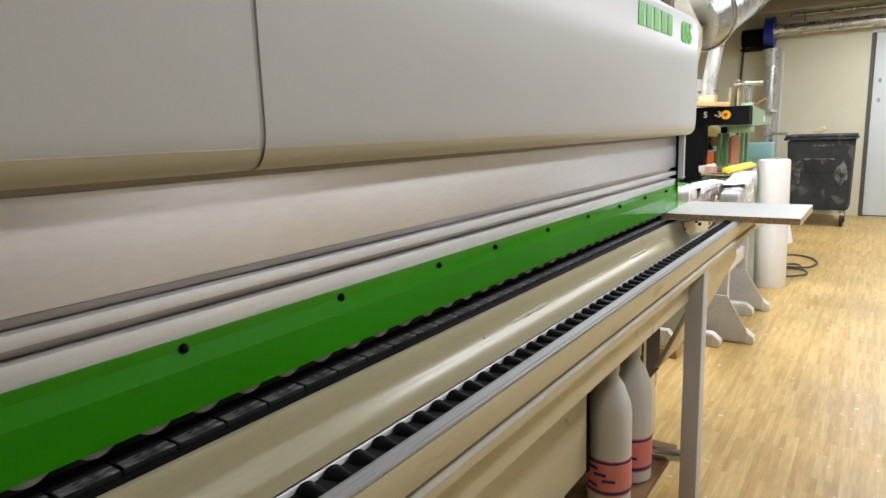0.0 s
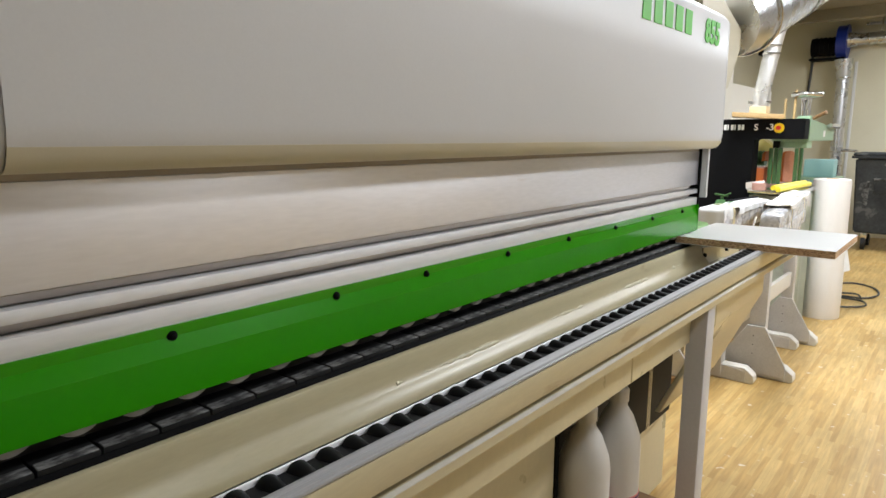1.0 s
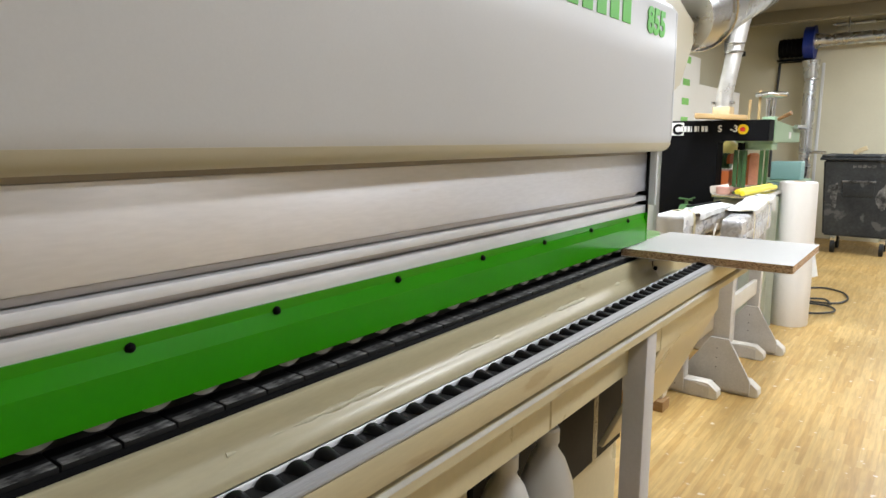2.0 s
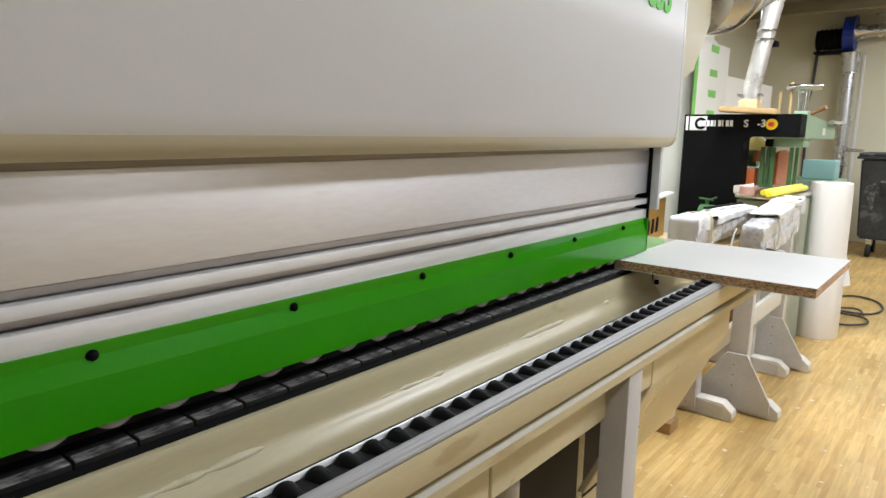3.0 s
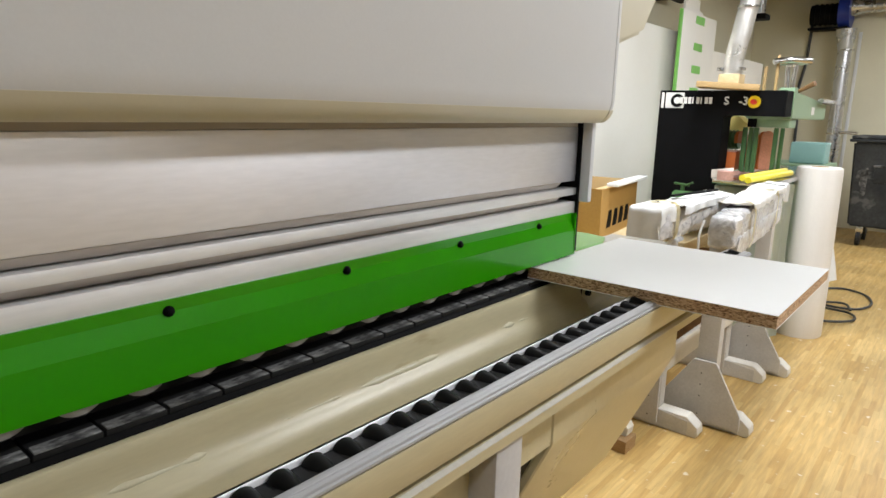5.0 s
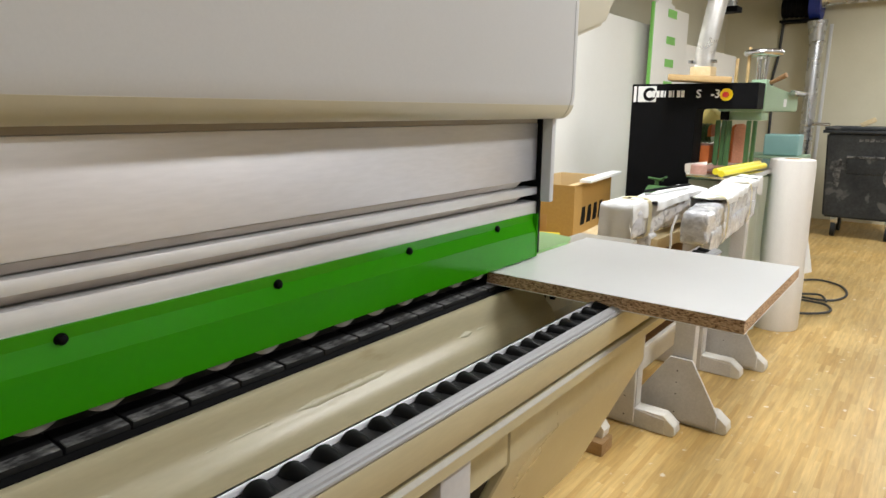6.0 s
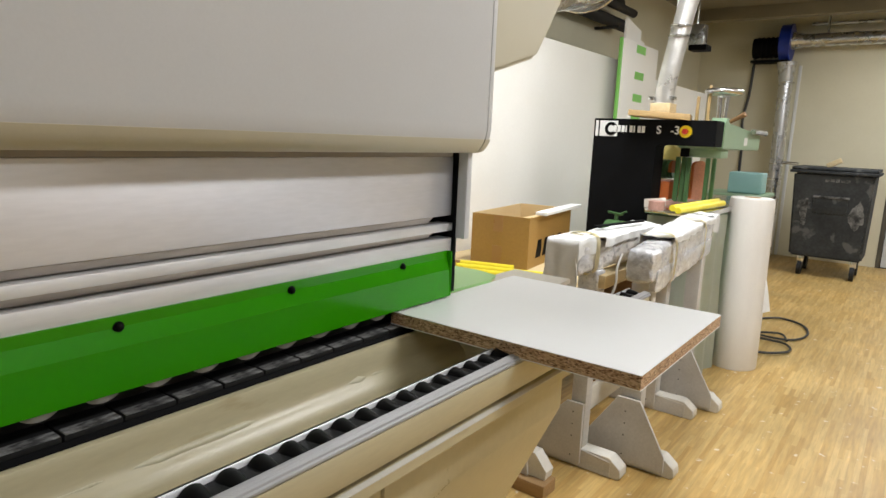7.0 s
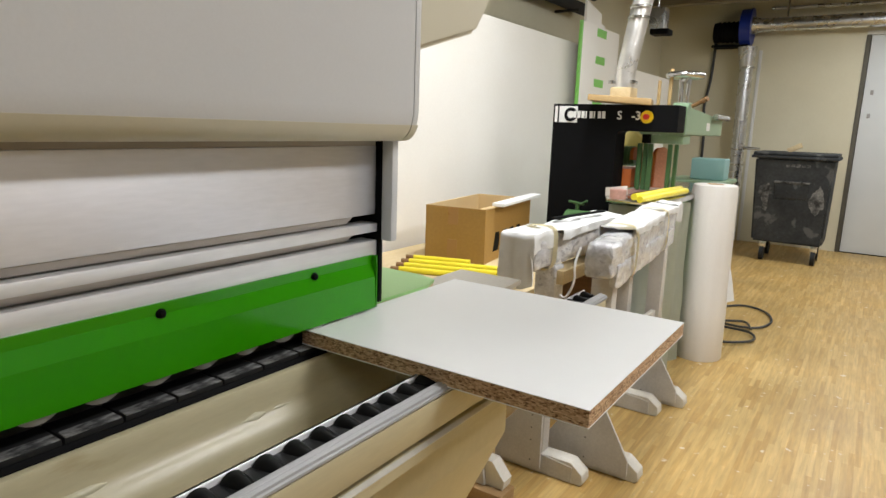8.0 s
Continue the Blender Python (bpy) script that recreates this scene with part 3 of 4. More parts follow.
part("plate_slot", box(B(), -0.72, -0.650, 2.90, 3.02, 0.9245, 0.9285, 0.001), BLACK, mach)
part("brown_insert", box(B(), -0.715, -0.640, 2.838, 2.890, 0.9245, 0.9300, 0.001), DARK_WOOD, mach)
tab = profile(B(), [(-0.80, 2.752), (-0.676, 2.752), (-0.672, 2.92), (-0.690, 2.97), (-0.74, 2.985), (-0.84, 2.985)], 0.962, 0.968, "z")
part("green_tongue", tab, TABLE_GREEN, mach, "pale green laminated tongue")
part("tongue_base", profile(B(), [(-0.80, 2.752), (-0.677, 2.752), (-0.673, 2.92), (-0.692, 2.97), (-0.74, 2.985), (-0.84, 2.985)], 0.955, 0.9619, "z"), RAW_WOOD, mach)
part("base_cabinet", box(B(), -1.40, -0.70, YA, 2.70, 0.02, 0.30, 0.01), BEIGE, mach)
part("lower_panel", box(B(), -0.70, -0.615, YA, 1.722, 0.345, 0.80, 0.006), BEIGE, mach)
part("lower_edge", box(B(), -0.632, -0.612, 1.7225, 1.738, 0.34, 0.80, 0.003), BLACK, mach, "black upright strip at the panel end")
part("plinth", box(B(), -0.74, -0.685, YA, 1.735, 0.03, 0.344, 0.006), BEIGE, mach)
part("inner_panel", box(B(), -0.78, -0.755, 1.77, 2.70, 0.05, 0.80, 0.004), BEIGE, mach)
part("inner_post", box(B(), -0.735, -0.70, 2.50, 2.54, 0.0, 0.72, 0.004), BEIGE, mach)

# roller rail in front of the chain, on its cream beam
rail = thing("roller_support_rail", (-0.43, 1.0, 0), "aluminium roller rail with black rollers on a cream beam", "roller rail")
RY0, RY1 = -1.6, 3.186
part("rail_back", profile(B(), [(-0.458, 0.905), (-0.452, 0.905), (-0.452, 0.942), (-0.4535, 0.944), (-0.4565, 0.944), (-0.458, 0.942)], RY0, RY1), ALU_BAR, rail)
front = [(-0.452, 0.912), (-0.4035, 0.9335), (-0.402, 0.9350), (-0.4025, 0.9375), (-0.405, 0.9385), (-0.406, 0.9410), (-0.410, 0.9425), (-0.4125, 0.9412), (-0.4150, 0.9430),
         (-0.4195, 0.9430), (-0.421, 0.9415), (-0.421, 0.920), (-0.452, 0.920)]
part("rail_profile", profile(B(), front, RY0, RY1), RAIL_ALU, rail)
part("roller_bed", box(B(), -0.4515, -0.4215, RY0, RY1 - 0.002, 0.9205, 0.9372), ROLLER, rail)
roll = B()
turned(roll, [(0.005, -0.0149), (0.0138, -0.0146), (0.0152, -0.0115), (0.0142, -0.004), (0.0128, 0.003), (0.0116, 0.009), (0.0105, 0.0138), (0.005, 0.0149)], (0, 0, 0), 20)
roll_ob = finish("rail_roller", roll, ROLLER)
repeat("rail_roller", roll_ob, [Matrix.Translation((-0.4365, 3.166 - 0.0384 * i, 0.9305)) @ Euler((0, radians(90), 0)).to_matrix().to_4x4() for i in range(124)], rail)
beam = [(-0.47, 0.909), (-0.440, 0.9155), (-0.4055, 0.9325), (-0.4025, 0.9325), (-0.402, 0.931), (-0.402, 0.892), (-0.4035, 0.890), (-0.4260, 0.888), (-0.4260, 0.8795), (-0.4045, 0.877),
        (-0.402, 0.8755), (-0.402, 0.861), (-0.405, 0.858), (-0.47, 0.858)]
part("beam", profile(B(), beam, RY0, 3.176), BEIGE_DIRTY, rail)
part("beam_edge", profile(B(), [(-0.4080, 0.8790), (-0.4040, 0.8782), (-0.4008, 0.8772), (-0.4008, 0.8758), (-0.4025, 0.8758)], RY0, 3.170), PALE_EDGE, rail)


def apron(y0, y1, z1):
    """Cream panel under the beam that slants inwards towards the floor."""
    def xs(z):
        return -0.452 - max(0.0, 0.757 - z) * 0.46
    zs = [0.848, 0.757, z1] if z1 < 0.75 else [0.848, z1]
    bm = profile(B(), [(xs(z), z) for z in zs] + [(xs(z) - 0.018, z) for z in zs[::-1]], y0, y1)
    bmesh.ops.bevel(bm, geom=list(bm.edges), offset=0.003, segments=1, affect="EDGES")
    part("beam_apron", bm, BEIGE, rail)


apron(1.752, 2.328, 0.757)
apron(RY0, 1.750, 0.757)
apron(2.33, 2.857, 0.45)
# near-black box stands in for the shade between beam and apron
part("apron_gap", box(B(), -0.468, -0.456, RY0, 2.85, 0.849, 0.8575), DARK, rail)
part("beam_end", box(B(), -0.468, -0.405, 3.1762, 3.181, 0.860, 0.908, 0.001), BEIGE, rail)
for yy in (3.08,):
    part("bolt", rod(B(), (-0.402, yy, 0.885), (-0.397, yy, 0.885), 0.005, seg=8), BLACK, rail)
for yy in (2.145, 0.2):
    leg = part("leg", box(B(), -0.462, -0.410, yy - 0.03, yy + 0.03, 0.012, 0.86, 0.004), LEG_GREY, rail, "grey square steel leg")
    part("foot_plate", box(B(), -0.50, -0.37, yy - 0.06, yy + 0.06, 0.0, 0.012, 0.003), LEG_GREY, leg)
    part("cross_tube", rod(B(), (-0.462, yy - 0.005, 0.24), (-0.70, yy - 0.06, 0.24), 0.020, seg=20), STEEL, leg, "chrome cross tube")

# glue bottles on the shelf behind the rail
part("bottle_shelf", box(B(), -0.70, -0.50, 1.72, 2.24, 0.205, 0.225, 0.003), DARK_WOOD, mach)


def bottle(at, label):
    b = thing("glue_bottle", at, label, "bottle", "glue bottles")
    part("body", turned(B(), [(0.055, 0.0), (0.062, 0.006), (0.062, 0.27), (0.058, 0.30), (0.040, 0.35), (0.024, 0.375), (0.022, 0.39)], at), HDPE, b)
    part("cap", turned(B(), [(0.026, 0.39), (0.026, 0.42), (0.022, 0.425)], at), HDPE, b)
    lab = part("label", turned(B(), [(0.0625, 0.04), (0.0635, 0.041), (0.0635, 0.147), (0.0625, 0.148)], at), LABEL_PINK, b, "pink printed label")
    for z0, z1 in ((0.136, 0.144), (0.045, 0.055)):
        part("stripe", turned(B(), [(0.0636, z0), (0.0641, z0 + 0.001), (0.0641, z1 - 0.001), (0.0636, z1)], at), LABEL_BLUE, lab)
    for k in range(4):
        a = math.radians(-115 + 22 * (k % 3))
        m = Matrix.Translation((at[0], at[1], at[2] + 0.120 - 0.017 * k)) @ Euler((0, 0, a)).to_matrix().to_4x4()
        part("print_bar", box(B(), 0.0625, 0.0645, -0.018, 0.018, -0.004, 0.004, m=m), LABEL_BLUE, lab)


bottle((-0.585, 1.815, 0.225), "milky plastic glue bottle with pink label, on a shelf")
bottle((-0.575, 1.975, 0.225), "second milky glue bottle with pink label")

# the white board on the conveyor
BY = 2.59
board = thing("chipboard_panel", (-0.43, BY + 0.21, 0.938), "white laminated chipboard panel with raw edges, on the conveyor", "board")
part("core", box(B(), -0.672, -0.212, BY, BY + 0.43, 0.9402, 0.9612), CHIP, board, "raw brown chipboard core")
part("laminate", box(B(), -0.6725, -0.2115, BY - 0.0005, BY + 0.4305, 0.9612, 0.9622), LAMINATE, board, "white laminate face")
part("underside", box(B(), -0.6725, -0.2115, BY - 0.0005, BY + 0.4305, 0.9388, 0.9402), LAMINATE, board)

# ---------------------------------------------------------------- sawhorses with padded tops behind the machine
def end_frame(parent, xl, xr, y, foot_l, foot_r, gl, gr, top, thick=0.034):
    """Upright with a long chamfered foot and a triangular gusset on one side or both."""
    part("post", box(B(), xl, xr, y, y + 0.055, 0.07, top, 0.003), GREY_WOOD, parent)
    c = 0.05
    foot = profile(B(), [(foot_l, 0.0), (foot_r - 0.012, 0.0), (foot_r, 0.012), (foot_r - 0.004, 0.045), (foot_r - c, 0.082), (foot_l + c, 0.082), (foot_l, 0.045)],
                   y - 0.004, y + 0.06)
    bmesh.ops.bevel(foot, geom=list(foot.edges), offset=0.003, segments=1, affect="EDGES")
    f = part("foot", foot, PALE_EDGE, parent)
    part("foot_cheek", profile(B(), [(foot_l + 0.004, 0.004), (foot_r - 0.045, 0.004), (foot_r - 0.045, 0.064), (xr + 0.004, 0.078), (foot_l + 0.05, 0.078), (foot_l + 0.004, 0.045)],
                               y - 0.008, y - 0.004), GREY_WOOD, f)
    outline = [(gl, 0.02), (gr, 0.02), (gr, 0.085), (xr + 0.004, 0.285), (xl - 0.004, 0.285), (gl, 0.085)]
    if gr <= xr:
        outline = [(gl, 0.02), (xr, 0.02), (xr, 0.27), (xl - 0.01, 0.27), (gl, 0.085)]
    g = profile(B(), outline, y - 0.020, y - 0.0085)
    bmesh.ops.bevel(g, geom=list(g.edges), offset=0.0015, segments=1, affect="EDGES")
    gus = part("gusset", g, GREY_WOOD, parent)
    for zz in (0.23, 0.18, 0.13, 0.05):
        part("nail", rod(B(), ((xl + xr) / 2 - 0.01, y - 0.0205, zz), ((xl + xr) / 2 - 0.01, y - 0.0185, zz), 0.003, seg=8), DARK, gus)


def crumpled(bm, amount, scale, seed):
    """Pushes the points of a body about, as crumpled film lies."""
    for v in bm.verts:
        p = v.co * scale + Vector((seed, 0, 0))
        v.co += amount * Vector((noise.noise(p), noise.noise(p + Vector((7, 3, 1))), noise.noise(p + Vector((2, 9, 4)))))
    return bm


def padded_beam(bm, x0, x1, y0, y1, w, z0, z1, seed, amount=0.007, ends=(0.70, 0.88, 0.96, 0.99)):
    """A long padded beam with a lumpy, rounded section from (x0, y0) to (x1, y1)."""
    steps, around = 90, 36
    loops = []
    for i in range(steps + 1):
        s = i / steps
        cx, cy = x0 + (x1 - x0) * s, y0 + (y1 - y0) * s
        swell = 1.0 + 0.10 * noise.noise(Vector((s * 7, seed, 0)))
        near = min(i, steps - i)
        swell *= ends[near] if near < len(ends) else 1.0
        if i in (0, 1, steps - 1, steps):
            cy += (0.011 if i in (0, steps) else 0.003) * (y1 - y0) * (1 if i < 2 else -1) / max(y1 - y0, 0.3)
        loops.append([])
        for k in range(around):
            a = 2 * math.pi * k / around
            ca, sa = math.cos(a), math.sin(a)
            q = (abs(ca) ** 9 + abs(sa) ** 9) ** (-1 / 9)
            loops[-1].append(bm.verts.new((cx + 0.5 * w * ca * q * swell, cy, (z0 + z1) / 2 + 0.5 * (z1 - z0) * sa * q * swell)))
    for a, b in zip(loops, loops[1:]):
        for k in range(around):
            bm.faces.new((a[k], a[(k + 1) % around], b[(k + 1) % around], b[k]))
    bm.faces.new(loops[0])
    bm.faces.new(loops[-1][::-1])
    return crumpled(crumpled(bm, amount, 16, seed), 0.5 * amount, 45, seed + 3)


def sleeve(bm, x0, x1, y, w, z0, z1, lean=0.0, wide=0.036):
    """A strap of tape drawn tight round a beam."""
    n = 24
    loops = []
    for k in range(3):
        off = (0.0, 0.5, 1.0)[k] * wide
        loops.append([])
        for i in range(n):
            t = 2 * math.pi * i / n
            ca, sa = math.cos(t), math.sin(t)
            q = (abs(ca) ** 5 + abs(sa) ** 5) ** -0.2
            loops[-1].append(bm.verts.new(((x0 + x1) / 2 + 0.5 * (x1 - x0) * ca * q + lean * off, y + off + 0.006 * sa, (z0 + z1) / 2 + 0.5 * (z1 - z0) * sa * q)))
    for a, b in zip(loops, loops[1:]):
        for i in range(n):
            bm.faces.new((a[i], a[(i + 1) % n], b[(i + 1) % n], b[i]))
    bmesh.ops.solidify(bm, geom=bm.faces[:], thickness=0.0015)
    return crumpled(bm, 0.0015, 30, y)


def draped(bm, x0, x1, y0, y1, z, front, left, right, seed):
    """A thin sheet that lies over a beam and hangs down over one end and both sides, with folds and an uneven hem."""
    w, deep = x1 - x0, y1 - y0
    nu, nv = 30, 44
    rows = []
    for j in range(nv + 1):
        v = -front + (deep + front) * j / nv
        hem = 1.0 + 0.45 * noise.noise(Vector((v * 6, seed, 0)))
        rows.append([])
        for i in range(nu + 1):
            u = -left * hem + (w + (left + right) * hem) * i / nu
            edge = 1.0 + 0.30 * noise.noise(Vector((u * 9, seed, 5)))
            down_end = max(0.0, -v) * edge
            side = max(0.0, -u) + max(0.0, u - w)
            fold = 0.006 * math.sin(u * 70 + seed) * min(1.0, down_end * 14)
            x = x0 + min(max(u, -0.004), w + 0.004) + (0.005 * math.sin(v * 45 + seed) * min(1.0, side * 25)) * (1 if u > w / 2 else -1)
            y = y0 + max(v, -0.012) - fold
            zz = z - max(down_end, side) + 0.010 * noise.noise(Vector((u * 14, v * 7, seed))) + 0.005 * noise.noise(Vector((u * 40, v * 22, seed)))
            rows[-1].append(bm.verts.new((x, y, zz)))
    under = [[bm.verts.new(v.co + Vector((0, 0.0016, -0.0022))) for v in row] for row in rows]
    for a, b, c, d in zip(rows, rows[1:], under, under[1:]):
        for i in range(nu):
            bm.faces.new((a[i], a[i + 1], b[i + 1], b[i]))
            bm.faces.new((c[i], d[i], d[i + 1], c[i + 1]))
        bm.faces.new((a[0], b[0], d[0], c[0]))
        bm.faces.new((b[nu], a[nu], c[nu], d[nu]))
    for i in range(nu):
        bm.faces.new((rows[0][i + 1], rows[0][i], under[0][i], under[0][i + 1]))
        bm.faces.new((rows[-1][i], rows[-1][i + 1], under[-1][i + 1], under[-1][i]))
    return bm


horse = thing("sawhorse", (-0.90, 4.4, 0), "grey wooden sawhorse with its top wrapped in foam and film", "sawhorse", "wrapped sawhorses")
end_frame(horse, -0.933, -0.872, 3.995, -1.12, -0.706, -1.105, -0.875, 0.83)
end_frame(horse, -0.895, -0.835, 4.760, -1.07, -0.650, -1.055, -0.84, 0.83)
part("stretcher", box(B(), -0.905, -0.885, 4.04, 4.77, 0.21, 0.31, 0.004), PALE_EDGE, horse)
part("top_rail", box(B(), -0.905, -0.835, 3.99, 4.80, 0.735, 0.785, 0.004), RAW_WOOD, horse, "raw pine top rail")
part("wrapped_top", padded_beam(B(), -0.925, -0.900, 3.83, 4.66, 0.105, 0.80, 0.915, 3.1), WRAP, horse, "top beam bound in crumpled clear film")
part("foam_sleeve", draped(B(), -0.985, -0.872, 3.812, 3.99, 0.934, 0.165, 0.15, 0.07, 8.2), FOAM, horse, "white foam sheet hanging over the end")
part("foam_sheet", draped(B(), -0.968, -0.848, 3.99, 4.62, 0.930, 0.0, 0.055, 0.030, 5.5), FOAM, horse)
part("tape_band", sleeve(B(), -0.990, -0.862, 3.945, 0.0, 0.788, 0.942), MASKING, horse)
part("post_wrap", crumpled(box(B(), -0.945, -0.862, 3.985, 4.06, 0.62, 0.80, 0.012, 3), 0.006, 30, 2.0), WRAP, horse)

horse2 = thing("sawhorse", (-0.76, 4.5, 0), "grey wooden sawhorse, longer, with a taped bundle as its top", "sawhorse", "wrapped sawhorses")
end_frame(horse2, -0.787, -0.706, 4.140, -0.95, -0.549, -0.925, -0.590, 0.82)
end_frame(horse2, -0.800, -0.735, 4.925, -0.97, -0.575, -0.945, -0.615, 0.82)
part("stretcher", box(B(), -0.775, -0.752, 4.19, 4.93, 0.36, 0.45, 0.004), PALE_EDGE, horse2)
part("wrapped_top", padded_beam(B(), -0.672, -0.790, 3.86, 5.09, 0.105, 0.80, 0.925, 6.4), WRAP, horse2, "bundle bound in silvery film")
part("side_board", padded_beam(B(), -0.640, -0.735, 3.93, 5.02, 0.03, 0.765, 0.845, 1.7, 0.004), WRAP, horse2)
loose = draped(B(), -0.062, 0.062, 0.0, 1.02, 0.942, 0.0, 0.05, 0.026, 9.4)
bmesh.ops.transform(loose, matrix=Matrix.Translation((-0.700, 4.12, 0)) @ Euler((0, 0, radians(5.6))).to_matrix().to_4x4(), verts=loose.verts)
part("foam_sheet", loose, FOAM, horse2, "loose white foam sheet over the bundle")
part("foam_flap", draped(B(), -0.835, -0.735, 5.06, 5.15, 0.945, 0.0, 0.05, 0.085, 3.3), FOAM, horse2)
for yy, xx in ((4.12, -0.70), (4.72, -0.755)):
    part("tape_band", sleeve(B(), xx - 0.068, xx + 0.072, yy, 0.02, 0.762, 0.953, -0.1), MASKING, horse2)
part("foam_strip", tube(B(), [(-0.735, 3.875, 0.90), (-0.741, 3.850, 0.85), (-0.738, 3.845, 0.80), (-0.747, 3.84, 0.76), (-0.765, 3.838, 0.735), (-0.780, 3.836, 0.742)], 0.004, 8, rings=4), FOAM, horse2)
single("steel_square", box(B(), -0.930, -0.912, 4.12, 4.50, 0.941, 0.949, 0.002, m=Matrix.Translation((-0.92, 4.3, 0)) @ Euler((0, 0, radians(-9))).to_matrix().to_4x4() @ Matrix.Translation((0.92, -4.3, 0.002))),
       BLACK, "dark steel rule lying on the wrapped sawhorses", "ruler")

# low foot block seen past the end of the machine
blk = thing("support_stand", (-1.0, 3.78, 0), "short grey stand foot on a brown wooden block", "stand")
part("block", box(B(), -1.16, -0.872, 3.68, 3.775, 0.0, 0.052, 0.004), BLOCK_WOOD, blk, "brown wooden block")
part("foot", profile(B(), [(-1.16, 0.054), (-0.89, 0.054), (-0.885, 0.085), (-0.935, 0.145), (-1.16, 0.145)], 3.72, 3.775), PALE_EDGE, blk)
part("gusset", profile(B(), [(-1.16, 0.056), (-0.955, 0.056), (-0.965, 0.14), (-1.05, 0.26), (-1.16, 0.26)], 3.706, 3.718), GREY_WOOD, blk)
part("post", box(B(), -1.16, -1.10, 3.72, 3.775, 0.145, 0.60, 0.003), GREY_WOOD, blk)

# ---------------------------------------------------------------- bench with the carton and the tubes
bench = thing("low_bench", (-1.45, 4.4, 0), "plain wooden bench along the white sheets", "bench")
part("top", box(B(), -1.90, -1.02, 3.84, 5.12, 0.630, 0.660, 0.004), RAW_WOOD, bench)
for x in (-1.86, -1.10):
    for y in (3.88, 4.98):
        part("leg", box(B(), x, x + 0.06, y, y + 0.06, 0.0, 0.630, 0.004), RAW_WOOD, bench)
single("white_batten", box(B(), -1.66, -1.02, 3.87, 3.93, 0.6605, 0.682, 0.003), PALE_EDGE, "pale painted batten lying on the bench", "batten")
for i in range(4):
    x, y, z, end = -1.715 + 0.032 * i, 4.245 - 0.078 * i, 0.673, (-1.43, -1.16, -1.10, -1.08)[i]
    tb = thing("yellow_tube", (x, y, 0.66), "yellow painted tube with dark plug, on the bench", "tube", "yellow tubes")
    part("shaft", rod(B(), (x + 0.035, y + 0.0115, z), (end, y + 0.33 * (end - x), z), 0.0125, seg=18), YELLOW, tb)
    part("plug", rod(B(), (x, y, z), (x + 0.035, y + 0.0115, z), 0.0105, seg=14), DARK_WOOD, tb)

TURN = Matrix.Translation((-1.385, 4.385, 0)) @ Euler((0, 0, radians(8))).to_matrix().to_4x4()


def turn_bm(bm):
    bmesh.ops.transform(bm, matrix=TURN, verts=bm.verts)
    return bm


carton = thing("cardboard_box", (-1.5, 4.7, 0.66), "open brown cardboard box with a black printed word, on the bench", "cardboard box")
W, D, H0, H1 = -0.30, 0.62, 0.661, 0.910
part("front_wall", turn_bm(box(B(), W, 0, 0, 0.006, H0, H1, 0.001, 1)), CARDBOARD, carton)
part("side_wall", turn_bm(box(B(), -0.006, 0, 0.006, D, H0, H1, 0.001, 1)), CARDBOARD, carton)
part("side_wall", turn_bm(box(B(), W, W + 0.006, 0.006, D, H0, H1, 0.001, 1)), CARD_IN, carton)
part("back_wall", turn_bm(box(B(), W, 0, D, D + 0.006, H0, H1, 0.001, 1)), CARD_IN, carton)
part("bottom", turn_bm(box(B(), W, 0, 0.006, D, H0 - 0.0005, H0 + 0.005)), CARD_IN, carton)
part("flap", turn_bm(box(B(), -0.11, 0.004, 0.02, D, H1 - 0.002, H1 + 0.003, 0.001, 1, m=Matrix.Translation((0, 0, H1)) @ Euler((0, radians(-14), 0)).to_matrix().to_4x4() @ Matrix.Translation((0, 0, -H1)))), CARD_IN, carton)
part("packing_tape", turn_bm(box(B(), -0.185, -0.135, -0.0012, 0.0005, H1 - 0.08, H1)), TAPE, carton)
part("packing_tape", turn_bm(box(B(), -0.185, -0.135, -0.0012, 0.0005, H0, H0 + 0.10)), TAPE, carton)
for i in range(4):
    y0 = 0.10 + i * 0.098
    part("print_mark", turn_bm(profile(B(), [(y0, 0.705), (y0 + 0.066, 0.705), (y0 + 0.080, 0.742), (y0 + 0.074, 0.792), (y0 + 0.026, 0.792)],
                                       0.0004, 0.0014, "x")), BLACK, carton, "black printed mark")
single("white_strip", turn_bm(box(B(), -0.012, 0.045, 0.10, 0.66, H1 + 0.006, H1 + 0.022, 0.002)), LAMINATE, "white board strip lying across the open carton", "board strip")
crate = thing("brown_chest", (-1.15, 5.05, 0), "reddish brown wooden chest standing on the floor", "chest")
part("body", box(B(), -1.30, -0.99, 4.90, 5.16, 0.0, 0.60, 0.006), DARK_WOOD, crate)
part("lid", box(B(), -1.31, -0.98, 4.89, 5.17, 0.60, 0.62, 0.004), RAW_WOOD, crate)

# ---------------------------------------------------------------- white sheets along the left wall
for i, (y0, y1, z1, x) in enumerate(((2.2, 5.0, 1.905, -1.985), (4.2, 6.78, 1.905, -1.955), (6.84, 9.30, 1.84, -1.975))):
    sh = box(B(), x - 0.019, x, y0, y1, 0.0, z1, 0.0015, 1)
    single("white_sheet", sh, SHEET, "large white coated board standing along the wall", "board", "stacked sheets")
tb = thing("taped_board", (-1.87, 6.8, 0), "narrow white board with green edge and bits of green tape", "board")
part("face", box(B(), -1.880, -1.860, 6.50, 7.27, 0.0, 2.045, 0.002), SHEET, tb)
part("green_edge", box(B(), -1.881, -1.859, 6.475, 6.50, 0.0, 2.045, 0.002), TAPE_GREEN, tb, "green protective edge")
for z in (2.0, 1.80, 1.63, 1.46):
